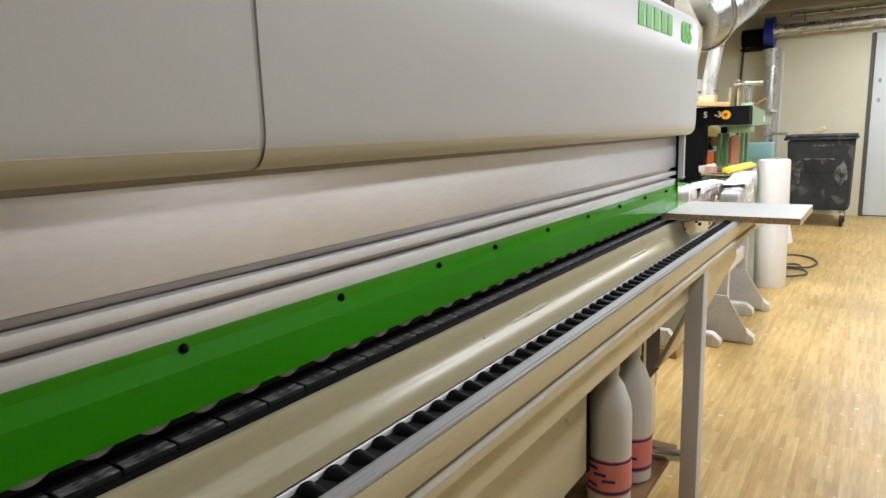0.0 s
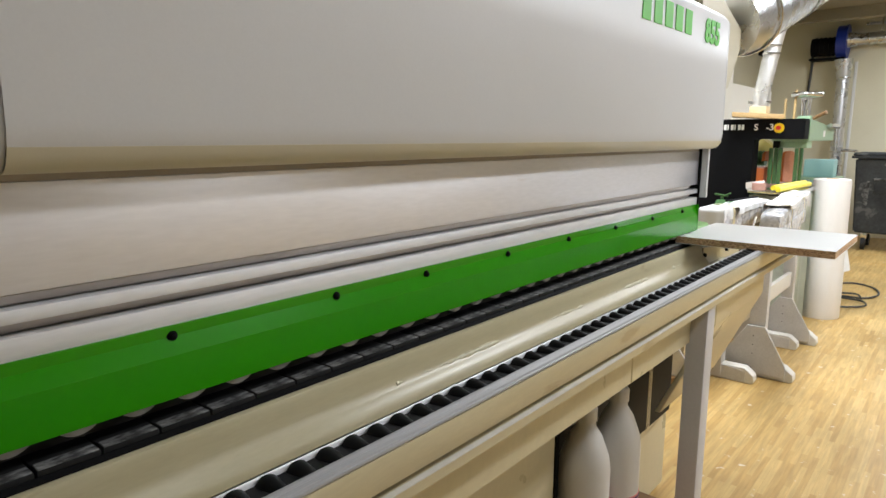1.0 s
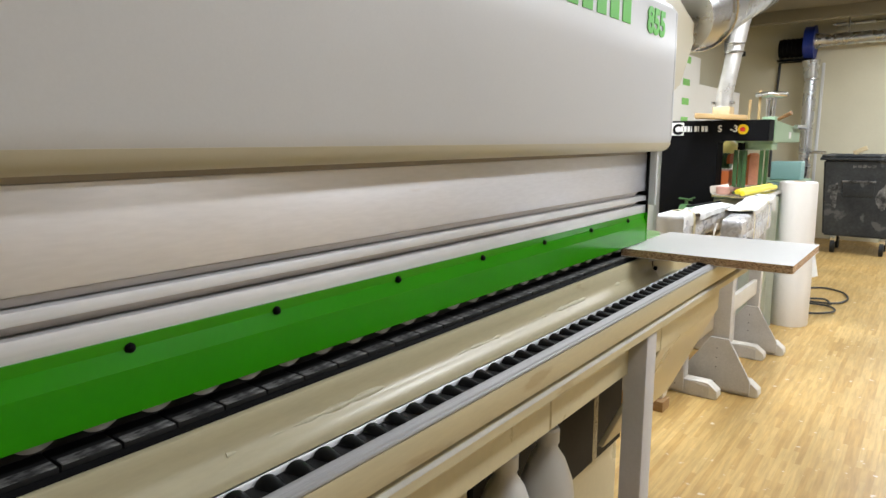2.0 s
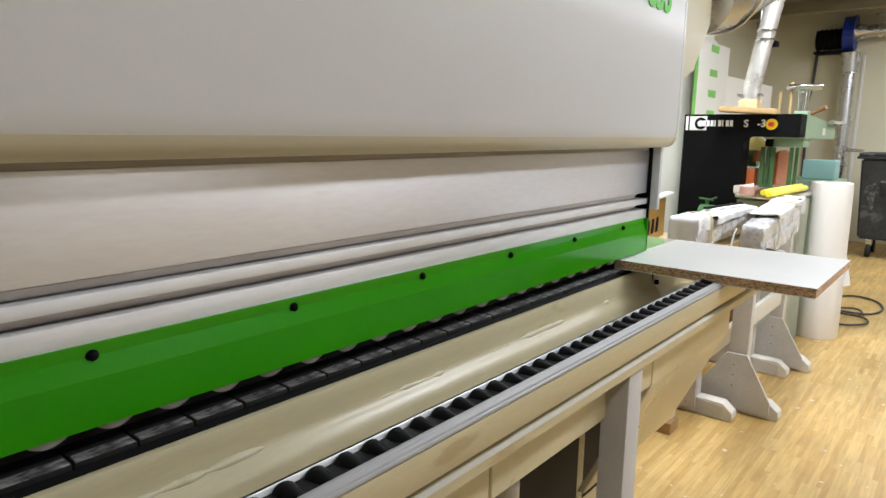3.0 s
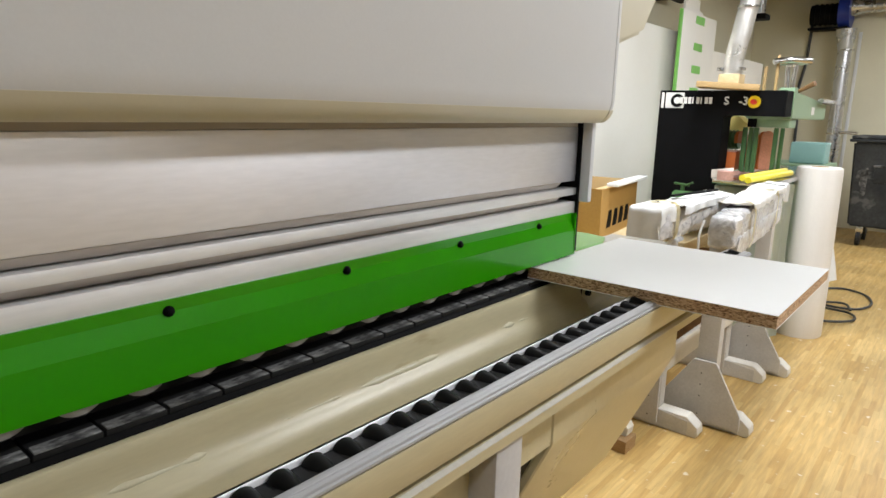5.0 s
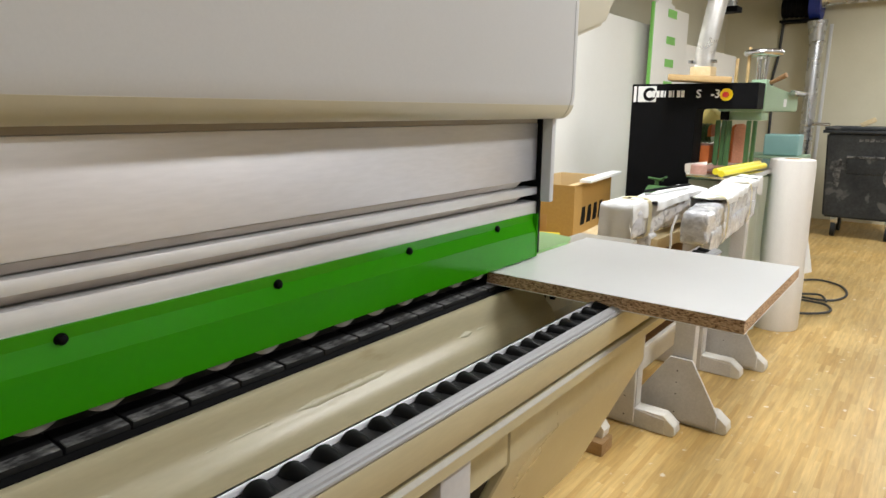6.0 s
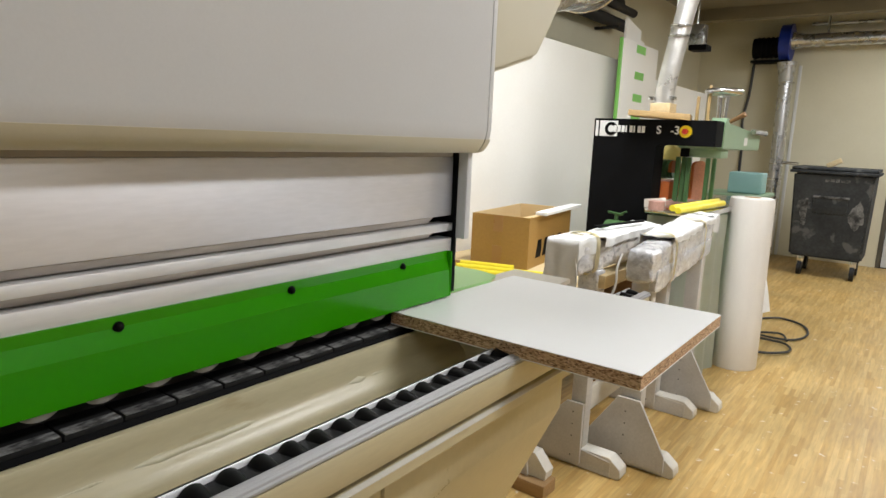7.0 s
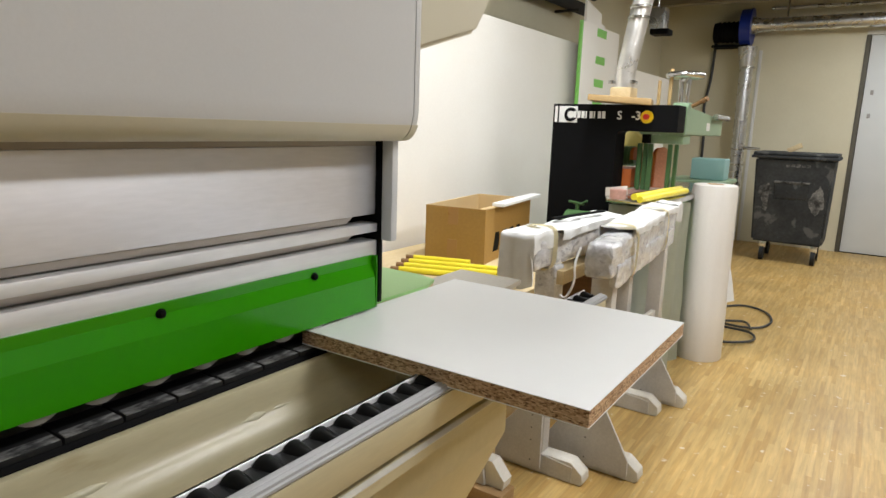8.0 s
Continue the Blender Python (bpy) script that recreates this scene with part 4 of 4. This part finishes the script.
    part("tape_patch", crumpled(box(B(), -1.860, -1.857, 6.78, 6.97, z - 0.030, z + 0.030, 0.0005, 1), 0.004, 40, z), TAPE_GREEN, tb, "bit of green tape")
st = thing("stepped_board", (-1.93, 6.7, 0), "tall narrow white offcut with a stepped top", "board")
part("face", profile(B(), [(6.66, 0.0), (7.06, 0.0), (7.06, 2.08), (6.97, 2.09), (6.97, 2.16), (6.80, 2.19), (6.66, 2.22)], -1.926, -1.908, "x"), SHEET, st)
for x, h in ((-1.010, 1.55), (-0.950, 1.61)):
    single("wooden_stick", box(B(), x - 0.008, x + 0.008, 5.55, 5.566, 1.404, h, 0.002), OAK, "thin raw wooden stick standing on the sander arm", "stick", "sticks")

# ---------------------------------------------------------------- the belt sander
sander = thing("belt_sander", (-1.1, 5.6, 0), "green edge belt sander with a black front plate", "woodworking machine")
F = 5.25
plate = profile(B(), [(-1.456, 0.0), (-1.092, 0.0), (-1.092, 1.262), (-1.080, 1.2745), (-0.789, 1.2745), (-0.789, 1.408), (-1.456, 1.408)], F - 0.004, F + 0.14)
bmesh.ops.bevel(plate, geom=list(plate.edges), offset=0.003, segments=2, affect="EDGES")
part("front_plate", plate, BLACK, sander, "black column and front plate")
marks = part("emblem", box(B(), -1.445, -1.315, F - 0.006, F - 0.004, 1.310, 1.396, 0.0005, 1), WHITE_PAINT, sander, "white square emblem")
ring = B()
rod(ring, (-1.352, F - 0.0062, 1.352), (-1.352, F - 0.0085, 1.352), 0.037, seg=28)
part("emblem_disc", ring, BLACK, marks)
part("emblem_core", rod(B(), (-1.352, F - 0.0086, 1.352), (-1.352, F - 0.0092, 1.352), 0.019, seg=24), WHITE_PAINT, marks)
part("emblem_slot", box(B(), -1.428, -1.420, F - 0.0075, F - 0.0062, 1.310, 1.396), BLACK, marks)
for i in range(8):
    x = -1.336 + i * 0.0228
    wd = 0.007 if i in (3, 5) else 0.0175
    part("name_mark", box(B(), x, x + wd, F - 0.0106, F - 0.0087, 1.335, 1.371, 0.0004, 1), WHITE_PAINT, sander)
ON_PLATE = Matrix(((1, 0, 0, 0), (0, 0, -1, F - 0.0045), (0, 1, 0, 0), (0, 0, 0, 1)))
letters("S", 0.060, 0.0008, Matrix.Translation((-1.098, 0, 1.333)) @ ON_PLATE, WHITE_PAINT, sander, "type_letter", 0.001)
letters("-3", 0.060, 0.0008, Matrix.Translation((-1.022, 0, 1.333)) @ ON_PLATE, WHITE_PAINT, sander, "type_number", 0.001)
knob = part("stop_button", rod(B(), (-0.942, F - 0.004, 1.348), (-0.942, F - 0.012, 1.348), 0.032, seg=28), BUTTON, sander, "yellow ring of the stop button")
part("red_knob", rod(B(), (-0.942, F - 0.012, 1.348), (-0.942, F - 0.034, 1.348), 0.015, 0.013, seg=22), RED, knob)
arm = profile(B(), [(F + 0.141, 1.262), (F + 0.141, 1.403), (F + 0.34, 1.400), (F + 0.85, 1.372), (F + 1.06, 1.368), (F + 1.06, 1.262)], -1.02, -0.785, "x")
bmesh.ops.bevel(arm, geom=list(arm.edges), offset=0.006, segments=2, affect="EDGES")
part("arm", arm, MACHINE_GREEN, sander)
part("arm_handle", rod(B(), (-0.765, F + 0.74, 1.372), (-0.765, F + 1.10, 1.372), 0.017, seg=16), STEEL, sander)
part("arm_tag", box(B(), -0.785, -0.783, F + 0.62, F + 0.70, 1.29, 1.335), WHITE_PAINT, sander)
part("motor_bracket", box(B(), -0.99, -0.80, F + 0.18, F + 0.34, 1.215, 1.261, 0.006), MACHINE_GREEN, sander)
part("motor_block", box(B(), -1.005, -0.965, F + 0.15, F + 0.19, 1.215, 1.262, 0.003), BLACK, sander)
part("dust_hood", rod(B(), (-1.27, F + 0.50, 1.09), (-1.12, F + 0.50, 1.26), 0.075, 0.066, seg=28), PALE_YELLOW, sander, "pale yellow slanting dust pipe")
part("back_motor", rod(B(), (-1.26, F + 0.34, 1.135), (-1.085, F + 0.34, 1.135), 0.052, seg=24), DEEP_GREEN, sander)
for k in range(3):
    part("motor_fin", rod(B(), (-1.15 + k * 0.022, F + 0.34, 1.135), (-1.143 + k * 0.022, F + 0.34, 1.135), 0.057, seg=24), DEEP_GREEN, sander)
part("orange_guard", box(B(), -1.17, -1.052, F + 0.17, F + 0.27, 0.97, 1.072, 0.004), ORANGE, sander)
part("guard_lid", box(B(), -1.172, -1.050, F + 0.168, F + 0.272, 1.0725, 1.080, 0.002), PINK, sander)


def sanding_shoe(x0, x1, y, z0, z1):
    """An upright rounded shoe with a sanding face and an orange back."""
    w = x1 - x0
    outline = [(x0, z0), (x1, z0), (x1, z1 - 0.45 * w), (x1 - 0.12 * w, z1 - 0.15 * w), (x1 - 0.35 * w, z1), (x0 + 0.35 * w, z1), (x0 + 0.12 * w, z1 - 0.15 * w), (x0, z1 - 0.45 * w)]
    body = part("shoe", profile(B(), outline, y, y + 0.012), SALMON, sander, "rounded salmon sanding shoe")
    part("shoe_back", profile(B(), [(u - 0.022, v - 0.004) for u, v in outline], y + 0.0125, y + 0.05), ORANGE, body)


sanding_shoe(-1.062, -1.012, F + 0.21, 1.125, 1.192)
part("shoe_arm", box(B(), -1.046, -1.008, F + 0.23, F + 0.26, 0.985, 1.122, 0.004), ORANGE, sander)
sanding_shoe(-0.935, -0.872, F + 0.20, 0.985, 1.196)
for x, y, w in ((-1.012, 0.16, 0.0135), (-0.983, 0.17, 0.0135), (-0.954, 0.16, 0.0135), (-0.854, 0.16, 0.012), (-0.829, 0.19, 0.011)):
    part("guide_post", box(B(), x - w, x + w - 0.002, F + y - 0.011, F + y + 0.011, 0.965, 1.214, 0.004), DEEP_GREEN, sander)
part("scrap_plate", box(B(), -1.10, -0.985, 5.17, 5.18, 0.947, 0.995, 0.002, m=Matrix.Translation((-1.04, 5.17, 0.96)) @ Euler((radians(-20), radians(-9), 0)).to_matrix().to_4x4() @ Matrix.Translation((1.04, -5.17, -0.96))), ALU_GROOVE, sander)
part("base", box(B(), -1.34, -0.80, 5.40, 6.55, 0.0, 0.915, 0.012), MACHINE_GREEN, sander)
part("base_front", box(B(), -1.08, -0.80, 5.19, 5.398, 0.0, 0.90, 0.01), MACHINE_GREEN, sander)
part("table", box(B(), -1.07, -0.765, 5.10, 6.50, 0.917, 0.945, 0.005), STEEL, sander, "worn steel table")
part("belt_end", rod(B(), (-0.985, 5.03, 0.946), (-0.985, 5.03, 0.992), 0.040, seg=26), PINK, sander, "pinkish sanding belt round its end pulley")
part("belt_side", box(B(), -1.03, -1.015, 5.10, 5.9, 0.947, 0.972, 0.004), PINK, sander)
for dx, dz in ((0.0, 0.0), (0.028, -0.010)):
    part("yellow_guard_bar", rod(B(), (-0.880 + dx, 4.95, 0.970 + dz), (-0.808 + dx, 5.52, 0.980 + dz), 0.0165, seg=14), YELLOW, sander)
part("green_motor", rod(B(), (-1.22, 4.98, 0.80), (-1.02, 4.98, 0.80), 0.075, seg=24), DEEP_GREEN, sander)
part("motor_foot", box(B(), -1.20, -1.04, 4.93, 5.248, 0.66, 0.73, 0.004), DEEP_GREEN, sander)
lever = B()
rod(lever, (-1.25, 5.18, 0.79), (-1.25, 5.18, 0.885), 0.011)
rod(lever, (-1.30, 5.18, 0.892), (-1.21, 5.17, 0.885), 0.007)
rod(lever, (-1.25, 5.18, 0.875), (-1.19, 5.16, 0.905), 0.006)
part("lever", lever, DEEP_GREEN, sander)
wheel_bm = B()
for dx in (-0.014, 0.014):
    rod(wheel_bm, (-0.86 + dx, 5.60, 1.43), (-0.86 + dx * 1.5, 5.60, 1.560), 0.013, seg=14)
part("spindle", wheel_bm, STEEL, sander)
part("spindle_block", box(B(), -0.90, -0.82, 5.56, 5.64, 1.38, 1.435, 0.005), MACHINE_GREEN, sander)
hw = B()
rod(hw, (-0.86, 5.60, 1.545), (-0.86, 5.60, 1.59), 0.022, seg=18)
pts = [(-0.86 + 0.085 * math.cos(a), 5.60 + 0.085 * math.sin(a), 1.578) for a in (2 * math.pi * k / 24 for k in range(25))]
tube(hw, pts, 0.017, 12)
for k in range(3):
    a = 2 * math.pi * k / 3
    rod(hw, (-0.86, 5.60, 1.572), (-0.86 + 0.082 * math.cos(a), 5.60 + 0.082 * math.sin(a), 1.578), 0.009, seg=8)
part("handwheel", hw, STEEL, sander, "bright steel handwheel")
part("clamp_handle", rod(B(), (-0.80, 5.55, 1.415), (-0.72, 5.52, 1.455), 0.010, 0.014), DARK_WOOD, sander)
sander.location.x -= 0.028
flange = box(B(), -0.18, 0.13, -0.11, 0.15, 0, 0.030, 0.003, m=pose(-1.085, 5.24, 1.412, 0, 3.2, 14))
single("duct_flange", flange, OAK, "square of raw wood carrying the suction hose", "wooden plate")

film = B()
cols = []
for i in range(25):
    fold = 0.018 * math.sin(i * 1.1)
    x, y = (-1.10 + 0.30 * i / 12, 5.15) if i <= 12 else (-0.80, 5.15 + 0.45 * (i - 12) / 12)
    cols.append([film.verts.new((x + (fold * (1 - 0.6 * k / 14) if i > 12 else 0), y - (fold * (1 - 0.6 * k / 14) if i <= 12 else 0), 0.90 * k / 14)) for k in range(15)])
for p, q in zip(cols, cols[1:]):
    for k in range(14):
        film.faces.new((p[k], q[k], q[k + 1], p[k + 1]))
bmesh.ops.solidify(film, geom=film.faces[:], thickness=0.002)
crumpled(film, 0.010, 9, 2.5)
bmesh.ops.translate(film, vec=(0, 0, 0.005), verts=film.verts)
single("packing_film", film, FILM, "pale crumpled packing film hanging in front of the sander", "film")

# foil suction hose over the sander
hose = thing("suction_hose", (-1.03, 5.22, 1.434), "foil suction hose with clamps rising to the ceiling", "hose")
part("hose_body", tube(B(), [(-1.090, 5.22, 1.475), (-1.090, 5.22, 1.56), (-1.072, 5.23, 1.70), (-1.045, 5.25, 1.90), (-1.010, 5.26, 2.10), (-0.96, 5.28, 2.40), (-0.95, 5.3, 2.80)],
                       0.049, 20, ribs=0.012, rings=8), FLEX, hose)
part("socket", box(B(), -1.145, -1.040, 5.165, 5.275, 1.432, 1.490, 0.004), RAW_WOOD, hose, "square raw wooden socket")
for z, x in ((1.515, -1.090), (1.83, -1.054), (1.88, -1.048)):
    part("hose_clamp", turned(B(), [(0.049, -0.006), (0.0535, -0.005), (0.0535, 0.005), (0.049, 0.006)], (x, 5.235, z), 24), STEEL, hose)
for x in (-1.155, -1.045):
    part("clamp_ear", box(B(), x, x + 0.026, 5.155, 5.20, 1.506, 1.522, 0.002), STEEL, hose)

single("hanging_wire", tube(B(), [(-1.09, 5.34, 2.80), (-1.10, 5.34, 2.30), (-1.11, 5.34, 1.98), (-1.09, 5.34, 1.92), (-1.07, 5.34, 1.98), (-1.08, 5.34, 2.30), (-1.06, 5.34, 2.80)], 0.004, 6, rings=4),
       FOAM, "thin white wire looped from the ceiling", "wire")
# large extraction duct at the end of the machine
duct = thing("extraction_duct", (-0.8, 3.3, 1.7), "large bent galvanised extraction duct on the machine's end", "duct")
RUN = [(-0.742, 3.36, 1.775), (-0.715, 3.52, 1.845), (-0.663, 3.84, 1.976), (-0.60, 4.22, 2.135), (-0.53, 4.65, 2.35), (-0.47, 5.0, 2.58), (-0.45, 5.15, 2.80)]
part("bend", tube(B(), RUN, 0.160, 32, rings=4), GALVANISED, duct)
AXIS = Vector((0.05, 0.30, 0.125)).normalized()
part("reducer", rod(B(), Vector(RUN[0]) - 0.13 * AXIS, Vector(RUN[0]) - 0.002 * AXIS, 0.135, 0.158, seg=32), GALVANISED, duct)
for c in (RUN[0], (-0.675, 3.76, 1.943), (-0.663, 3.84, 1.976), (-0.585, 4.32, 2.182)):
    p = Vector(c)
    part("duct_seam", rod(B(), p - 0.006 * AXIS, p + 0.006 * AXIS, 0.1645, seg=32), STEEL, duct)
collar = B()
pts = [Vector(RUN[0]) + 0.165 * (math.cos(a) * AXIS.orthogonal().normalized() + math.sin(a) * AXIS.cross(AXIS.orthogonal().normalized())) for a in (2 * math.pi * k / 32 for k in range(33))]
tube(collar, pts, 0.005, 8)
part("rolled_rim", collar, STEEL, duct)

# ---------------------------------------------------------------- foam roll, cable, bin
rollc = (-0.705, 5.755, 0.0)
fr = thing("foam_roll", rollc, "upright roll of white packing foam on the floor", "foam roll")
part("side", turned(B(), [(0.128, 0.0), (0.132, 0.01), (0.130, 0.30), (0.124, 0.65), (0.120, 0.97), (0.116, 0.995), (0.108, 1.0), (0.05, 1.001), (0.045, 0.996)], rollc, 40), FOAM_ROLL, fr)
part("core_hole", turned(B(), [(0.043, 0.99), (0.043, 1.0015), (0.03, 1.0018)], rollc, 24), CARDBOARD, fr)
torn = crumpled(profile(B(), [(0.0, 0.34), (0.045, 0.36), (0.030, 0.44), (0.012, 0.52), (0.0, 0.56)], 5.745, 5.749), 0.004, 20, 1.0)
bmesh.ops.translate(torn, vec=(rollc[0] + 0.122, 0, 0), verts=torn.verts)
part("loose_edge", torn, FOAM, fr, "torn loose corner of foam")
loop = [(-0.80, 6.95), (-0.66, 7.10), (-0.50, 7.00), (-0.435, 6.75), (-0.50, 6.53), (-0.68, 6.50), (-0.82, 6.62)]
loop2 = [(-0.82, 6.62), (-0.70, 6.42), (-0.52, 6.38), (-0.47, 6.22), (-0.58, 6.08), (-0.76, 6.04), (-0.86, 6.12), (-0.83, 6.40), (-0.60, 6.62), (-0.52, 6.46)]
single("floor_cable", tube(B(), [(x, y, 0.012) for x, y in loop] + [(x, y, 0.017) for x, y in loop2[1:]], 0.0078, 8, rings=6), CABLE, "black cable coiled loosely on the floor", "cable")
single("yellow_plug", box(B(), -0.86, -0.82, 5.50, 5.55, 0.0, 0.035, 0.008), YELLOW, "small yellow plug on the floor beside the foam roll", "plug")

binn = thing("waste_bin", (-0.65, 9.5, 0), "dusty dark grey wheeled waste container with chalky scuffs", "waste bin")
bx0, bx1 = -1.03, -0.285
body = B()
lo = [body.verts.new(p) for p in ((-0.965, 9.24, 0.20), (-0.320, 9.24, 0.20), (-0.320, 9.78, 0.20), (-0.965, 9.78, 0.20))]
hi = [body.verts.new(p) for p in ((-1.005, 9.19, 1.06), (-0.305, 9.19, 1.06), (-0.305, 9.86, 1.06), (-1.005, 9.86, 1.06))]
for k in range(4):
    body.faces.new((lo[k], lo[(k + 1) % 4], hi[(k + 1) % 4], hi[k]))
body.faces.new(lo[::-1])
body.faces.new(hi)
bmesh.ops.bevel(body, geom=list(body.edges), offset=0.02, segments=3, affect="EDGES")
part("body", body, BIN, binn)
part("rim", box(B(), bx0 - 0.012, bx1 + 0.012, 9.165, 9.90, 1.055, 1.085, 0.010), BIN, binn)
part("lid", box(B(), bx0, bx1, 9.18, 9.89, 1.085, 1.118, 0.014, 3), BIN, binn)
TILT = Matrix.Translation((0, 9.19, 1.06)) @ Euler((radians(3.3), 0, 0)).to_matrix().to_4x4() @ Matrix.Translation((0, -9.19, -1.06))
grip = part("grip_pocket", box(B(), -0.80, -0.50, 9.182, 9.200, 0.66, 0.825, 0.006, m=TILT), BIN, binn)
part("grip_bar", box(B(), -0.81, -0.49, 9.172, 9.190, 0.815, 0.835, 0.005, m=TILT), BIN_SCUFF, grip)
for x0, x1, z0, z1, s in ((-0.475, -0.345, 0.52, 0.76, 1.0), (-0.93, -0.83, 0.60, 0.78, 4.0), (-0.90, -0.845, 0.53, 0.60, 7.0)):
    sc = B()
    n = 30
    cx, cz = (x0 + x1) / 2, (z0 + z1) / 2
    ringv = []
    for k in range(n):
        a = 2 * math.pi * k / n
        wob = 1 + 0.6 * noise.noise(Vector((math.cos(a) * 1.3 + s, math.sin(a) * 1.3, s))) + 0.22 * noise.noise(Vector((math.cos(a) * 4 + s, math.sin(a) * 4, s)))
        ringv.append((cx + 0.5 * (x1 - x0) * math.cos(a) * wob, cz + 0.5 * (z1 - z0) * math.sin(a) * wob))
    profile(sc, ringv, 9.1885, 9.1905)
    bmesh.ops.transform(sc, matrix=TILT, verts=sc.verts)
    part("chalk_scuff", sc, BIN_SCUFF, binn, "pale chalky scuff")
for i in range(5):
    x = -0.72 + i * 0.045
    part("scribble", box(B(), x, x + 0.035, 9.187, 9.190, 0.975 + 0.004 * (i % 2), 1.0 + 0.006 * (i % 3), 0.0005, 1, m=TILT), BIN_SCUFF, binn)
for x in (-0.855, -0.385):
    for y in (9.30, 9.70):
        w = part("castor", box(B(), x - 0.03, x + 0.03, y - 0.03, y + 0.03, 0.13, 0.202, 0.004), STEEL, binn)
        part("wheel", rod(B(), (x - 0.02, y, 0.075), (x + 0.02, y, 0.075), 0.075, seg=26), RUBBER, w)
single("hand_brush", box(B(), -0.74, -0.60, 9.41, 9.47, 1.1185, 1.170, 0.01, m=Matrix.Translation((-0.67, 9.44, 1.13)) @ Euler((0, radians(-28), 0)).to_matrix().to_4x4() @ Matrix.Translation((0.67, -9.44, -1.13 + 0.022))),
       RAW_WOOD, "wooden brush lying on the bin lid", "brush")
single("teal_container", box(B(), -1.10, -0.87, 6.86, 7.05, 0.946, 1.10, 0.012, 3), TEAL, "translucent teal plastic box", "plastic box")
stand = thing("side_table", (-1.0, 6.95, 0), "small sage green machine table", "table")
part("top", box(B(), -1.25, -0.84, 6.70, 7.25, 0.92, 0.945, 0.004), MACHINE_GREEN, stand)
for x in (-1.23, -0.89):
    for y in (6.72, 7.20):
        part("leg", box(B(), x, x + 0.03, y, y + 0.03, 0.0, 0.92, 0.003), MACHINE_GREEN, stand)

# ---------------------------------------------------------------- extraction fan and pipes on the end wall
WY = Y1
fan = thing("extraction_fan", (-1.45, WY - 0.15, 2.45), "blue and black extraction fan on the end wall", "fan")
part("fan_housing", rod(B(), (-1.47, WY - 0.19, 2.49), (-1.36, WY - 0.19, 2.49), 0.195, seg=36), BLUE, fan)
part("housing_rim", rod(B(), (-1.375, WY - 0.19, 2.49), (-1.355, WY - 0.19, 2.49), 0.205, seg=36), BLUE, fan)
part("motor", rod(B(), (-1.76, WY - 0.19, 2.44), (-1.47, WY - 0.19, 2.44), 0.11, seg=24), BLACK, fan)
for k in range(5):
    part("motor_fin", rod(B(), (-1.72 + k * 0.05, WY - 0.19, 2.44), (-1.705 + k * 0.05, WY - 0.19, 2.44), 0.12, seg=24), BLACK, fan)
part("bracket", box(B(), -1.78, -1.36, WY - 0.22, WY, 2.275, 2.30, 0.004), BLACK, fan)
pipe = thing("wall_pipe", (-1.38, WY - 0.19, 0), "galvanised suction pipe down the end wall", "pipe")
part("funnel", rod(B(), (-1.385, WY - 0.19, 2.27), (-1.375, WY - 0.19, 2.05), 0.105, 0.075, seg=28), GALVANISED, pipe)
part("pipe", rod(B(), (-1.375, WY - 0.19, 2.06), (-1.345, WY - 0.19, 0.02), 0.072, seg=28), GALVANISED, pipe)
for z in (1.10, 0.92, 2.03):
    part("pipe_collar", rod(B(), (-1.36, WY - 0.19, z), (-1.36, WY - 0.19, z + 0.02), 0.080, seg=28), STEEL, pipe)
part("branch", rod(B(), (-1.36, WY - 0.19, 1.13), (-1.12, WY - 0.25, 1.12), 0.018), STEEL, pipe)
hp = thing("overhead_pipe", (0.5, WY - 0.19, 2.5), "galvanised suction pipe running along the end wall", "pipe")
part("cone", rod(B(), (-1.355, WY - 0.19, 2.505), (-1.24, WY - 0.19, 2.505), 0.10, 0.075, seg=28), GALVANISED, hp)
part("pipe", rod(B(), (-1.24, WY - 0.19, 2.505), (4.1, WY - 0.19, 2.505), 0.072, seg=28), GALVANISED, hp)
part("pipe_hanger", box(B(), -1.02, -1.0, WY - 0.20, WY - 0.18, 2.58, CEILING), STEEL, hp)
single("conduit", rod(B(), (-1.2, WY - 0.05, 2.70), (4.1, WY - 0.05, 2.70), 0.018), GALVANISED, "thin grey conduit under the ceiling", "conduit")
single("wall_cable", tube(B(), [(-1.765, WY - 0.06, 2.40), (-1.775, WY - 0.03, 2.15), (-1.79, WY - 0.02, 1.9), (-1.83, WY - 0.02, 1.6), (-1.80, WY - 0.02, 1.3), (-1.79, WY - 0.02, 0.2)], 0.016, 8, rings=5),
       CABLE, "black cable hanging down the end wall", "cable")
single("wall_strip", box(B(), -1.285, -1.250, WY - 0.012, WY, 0.0, 2.25, 0.003), DOOR, "pale upright strip on the end wall", "trim", kind="structure")
lampb = thing("hanging_fixture", (-1.75, 8.0, 2.25), "small grey box fixture hanging under the ceiling", "fixture")
part("body", box(B(), -1.84, -1.70, 7.95, 8.08, 2.18, 2.36, 0.008), GALVANISED, lampb)
part("base", box(B(), -1.82, -1.66, 7.93, 8.10, 2.13, 2.178, 0.006), BLACK, lampb)
part("rod", rod(B(), (-1.78, 8.0, 2.36), (-1.78, 8.0, CEILING), 0.008), STEEL, lampb)
dark = thing("ceiling_pipes", (-2.2, 6.0, 2.3), "dark pipes along the top of a workshop wall", "pipe")
for yy in (3.4, 5.2, 7.2):
    part("bracket", box(B(), X0, -2.20, yy, yy + 0.03, 2.24, 2.26), DARK, dark)
for x, z, r in ((-2.30, 2.31, 0.05), (-2.23, 2.42, 0.035), (-2.37, 2.52, 0.05)):
    part("pipe", rod(B(), (x, 3.0, z), (x, 7.6, z), r, seg=14), DARK, dark)
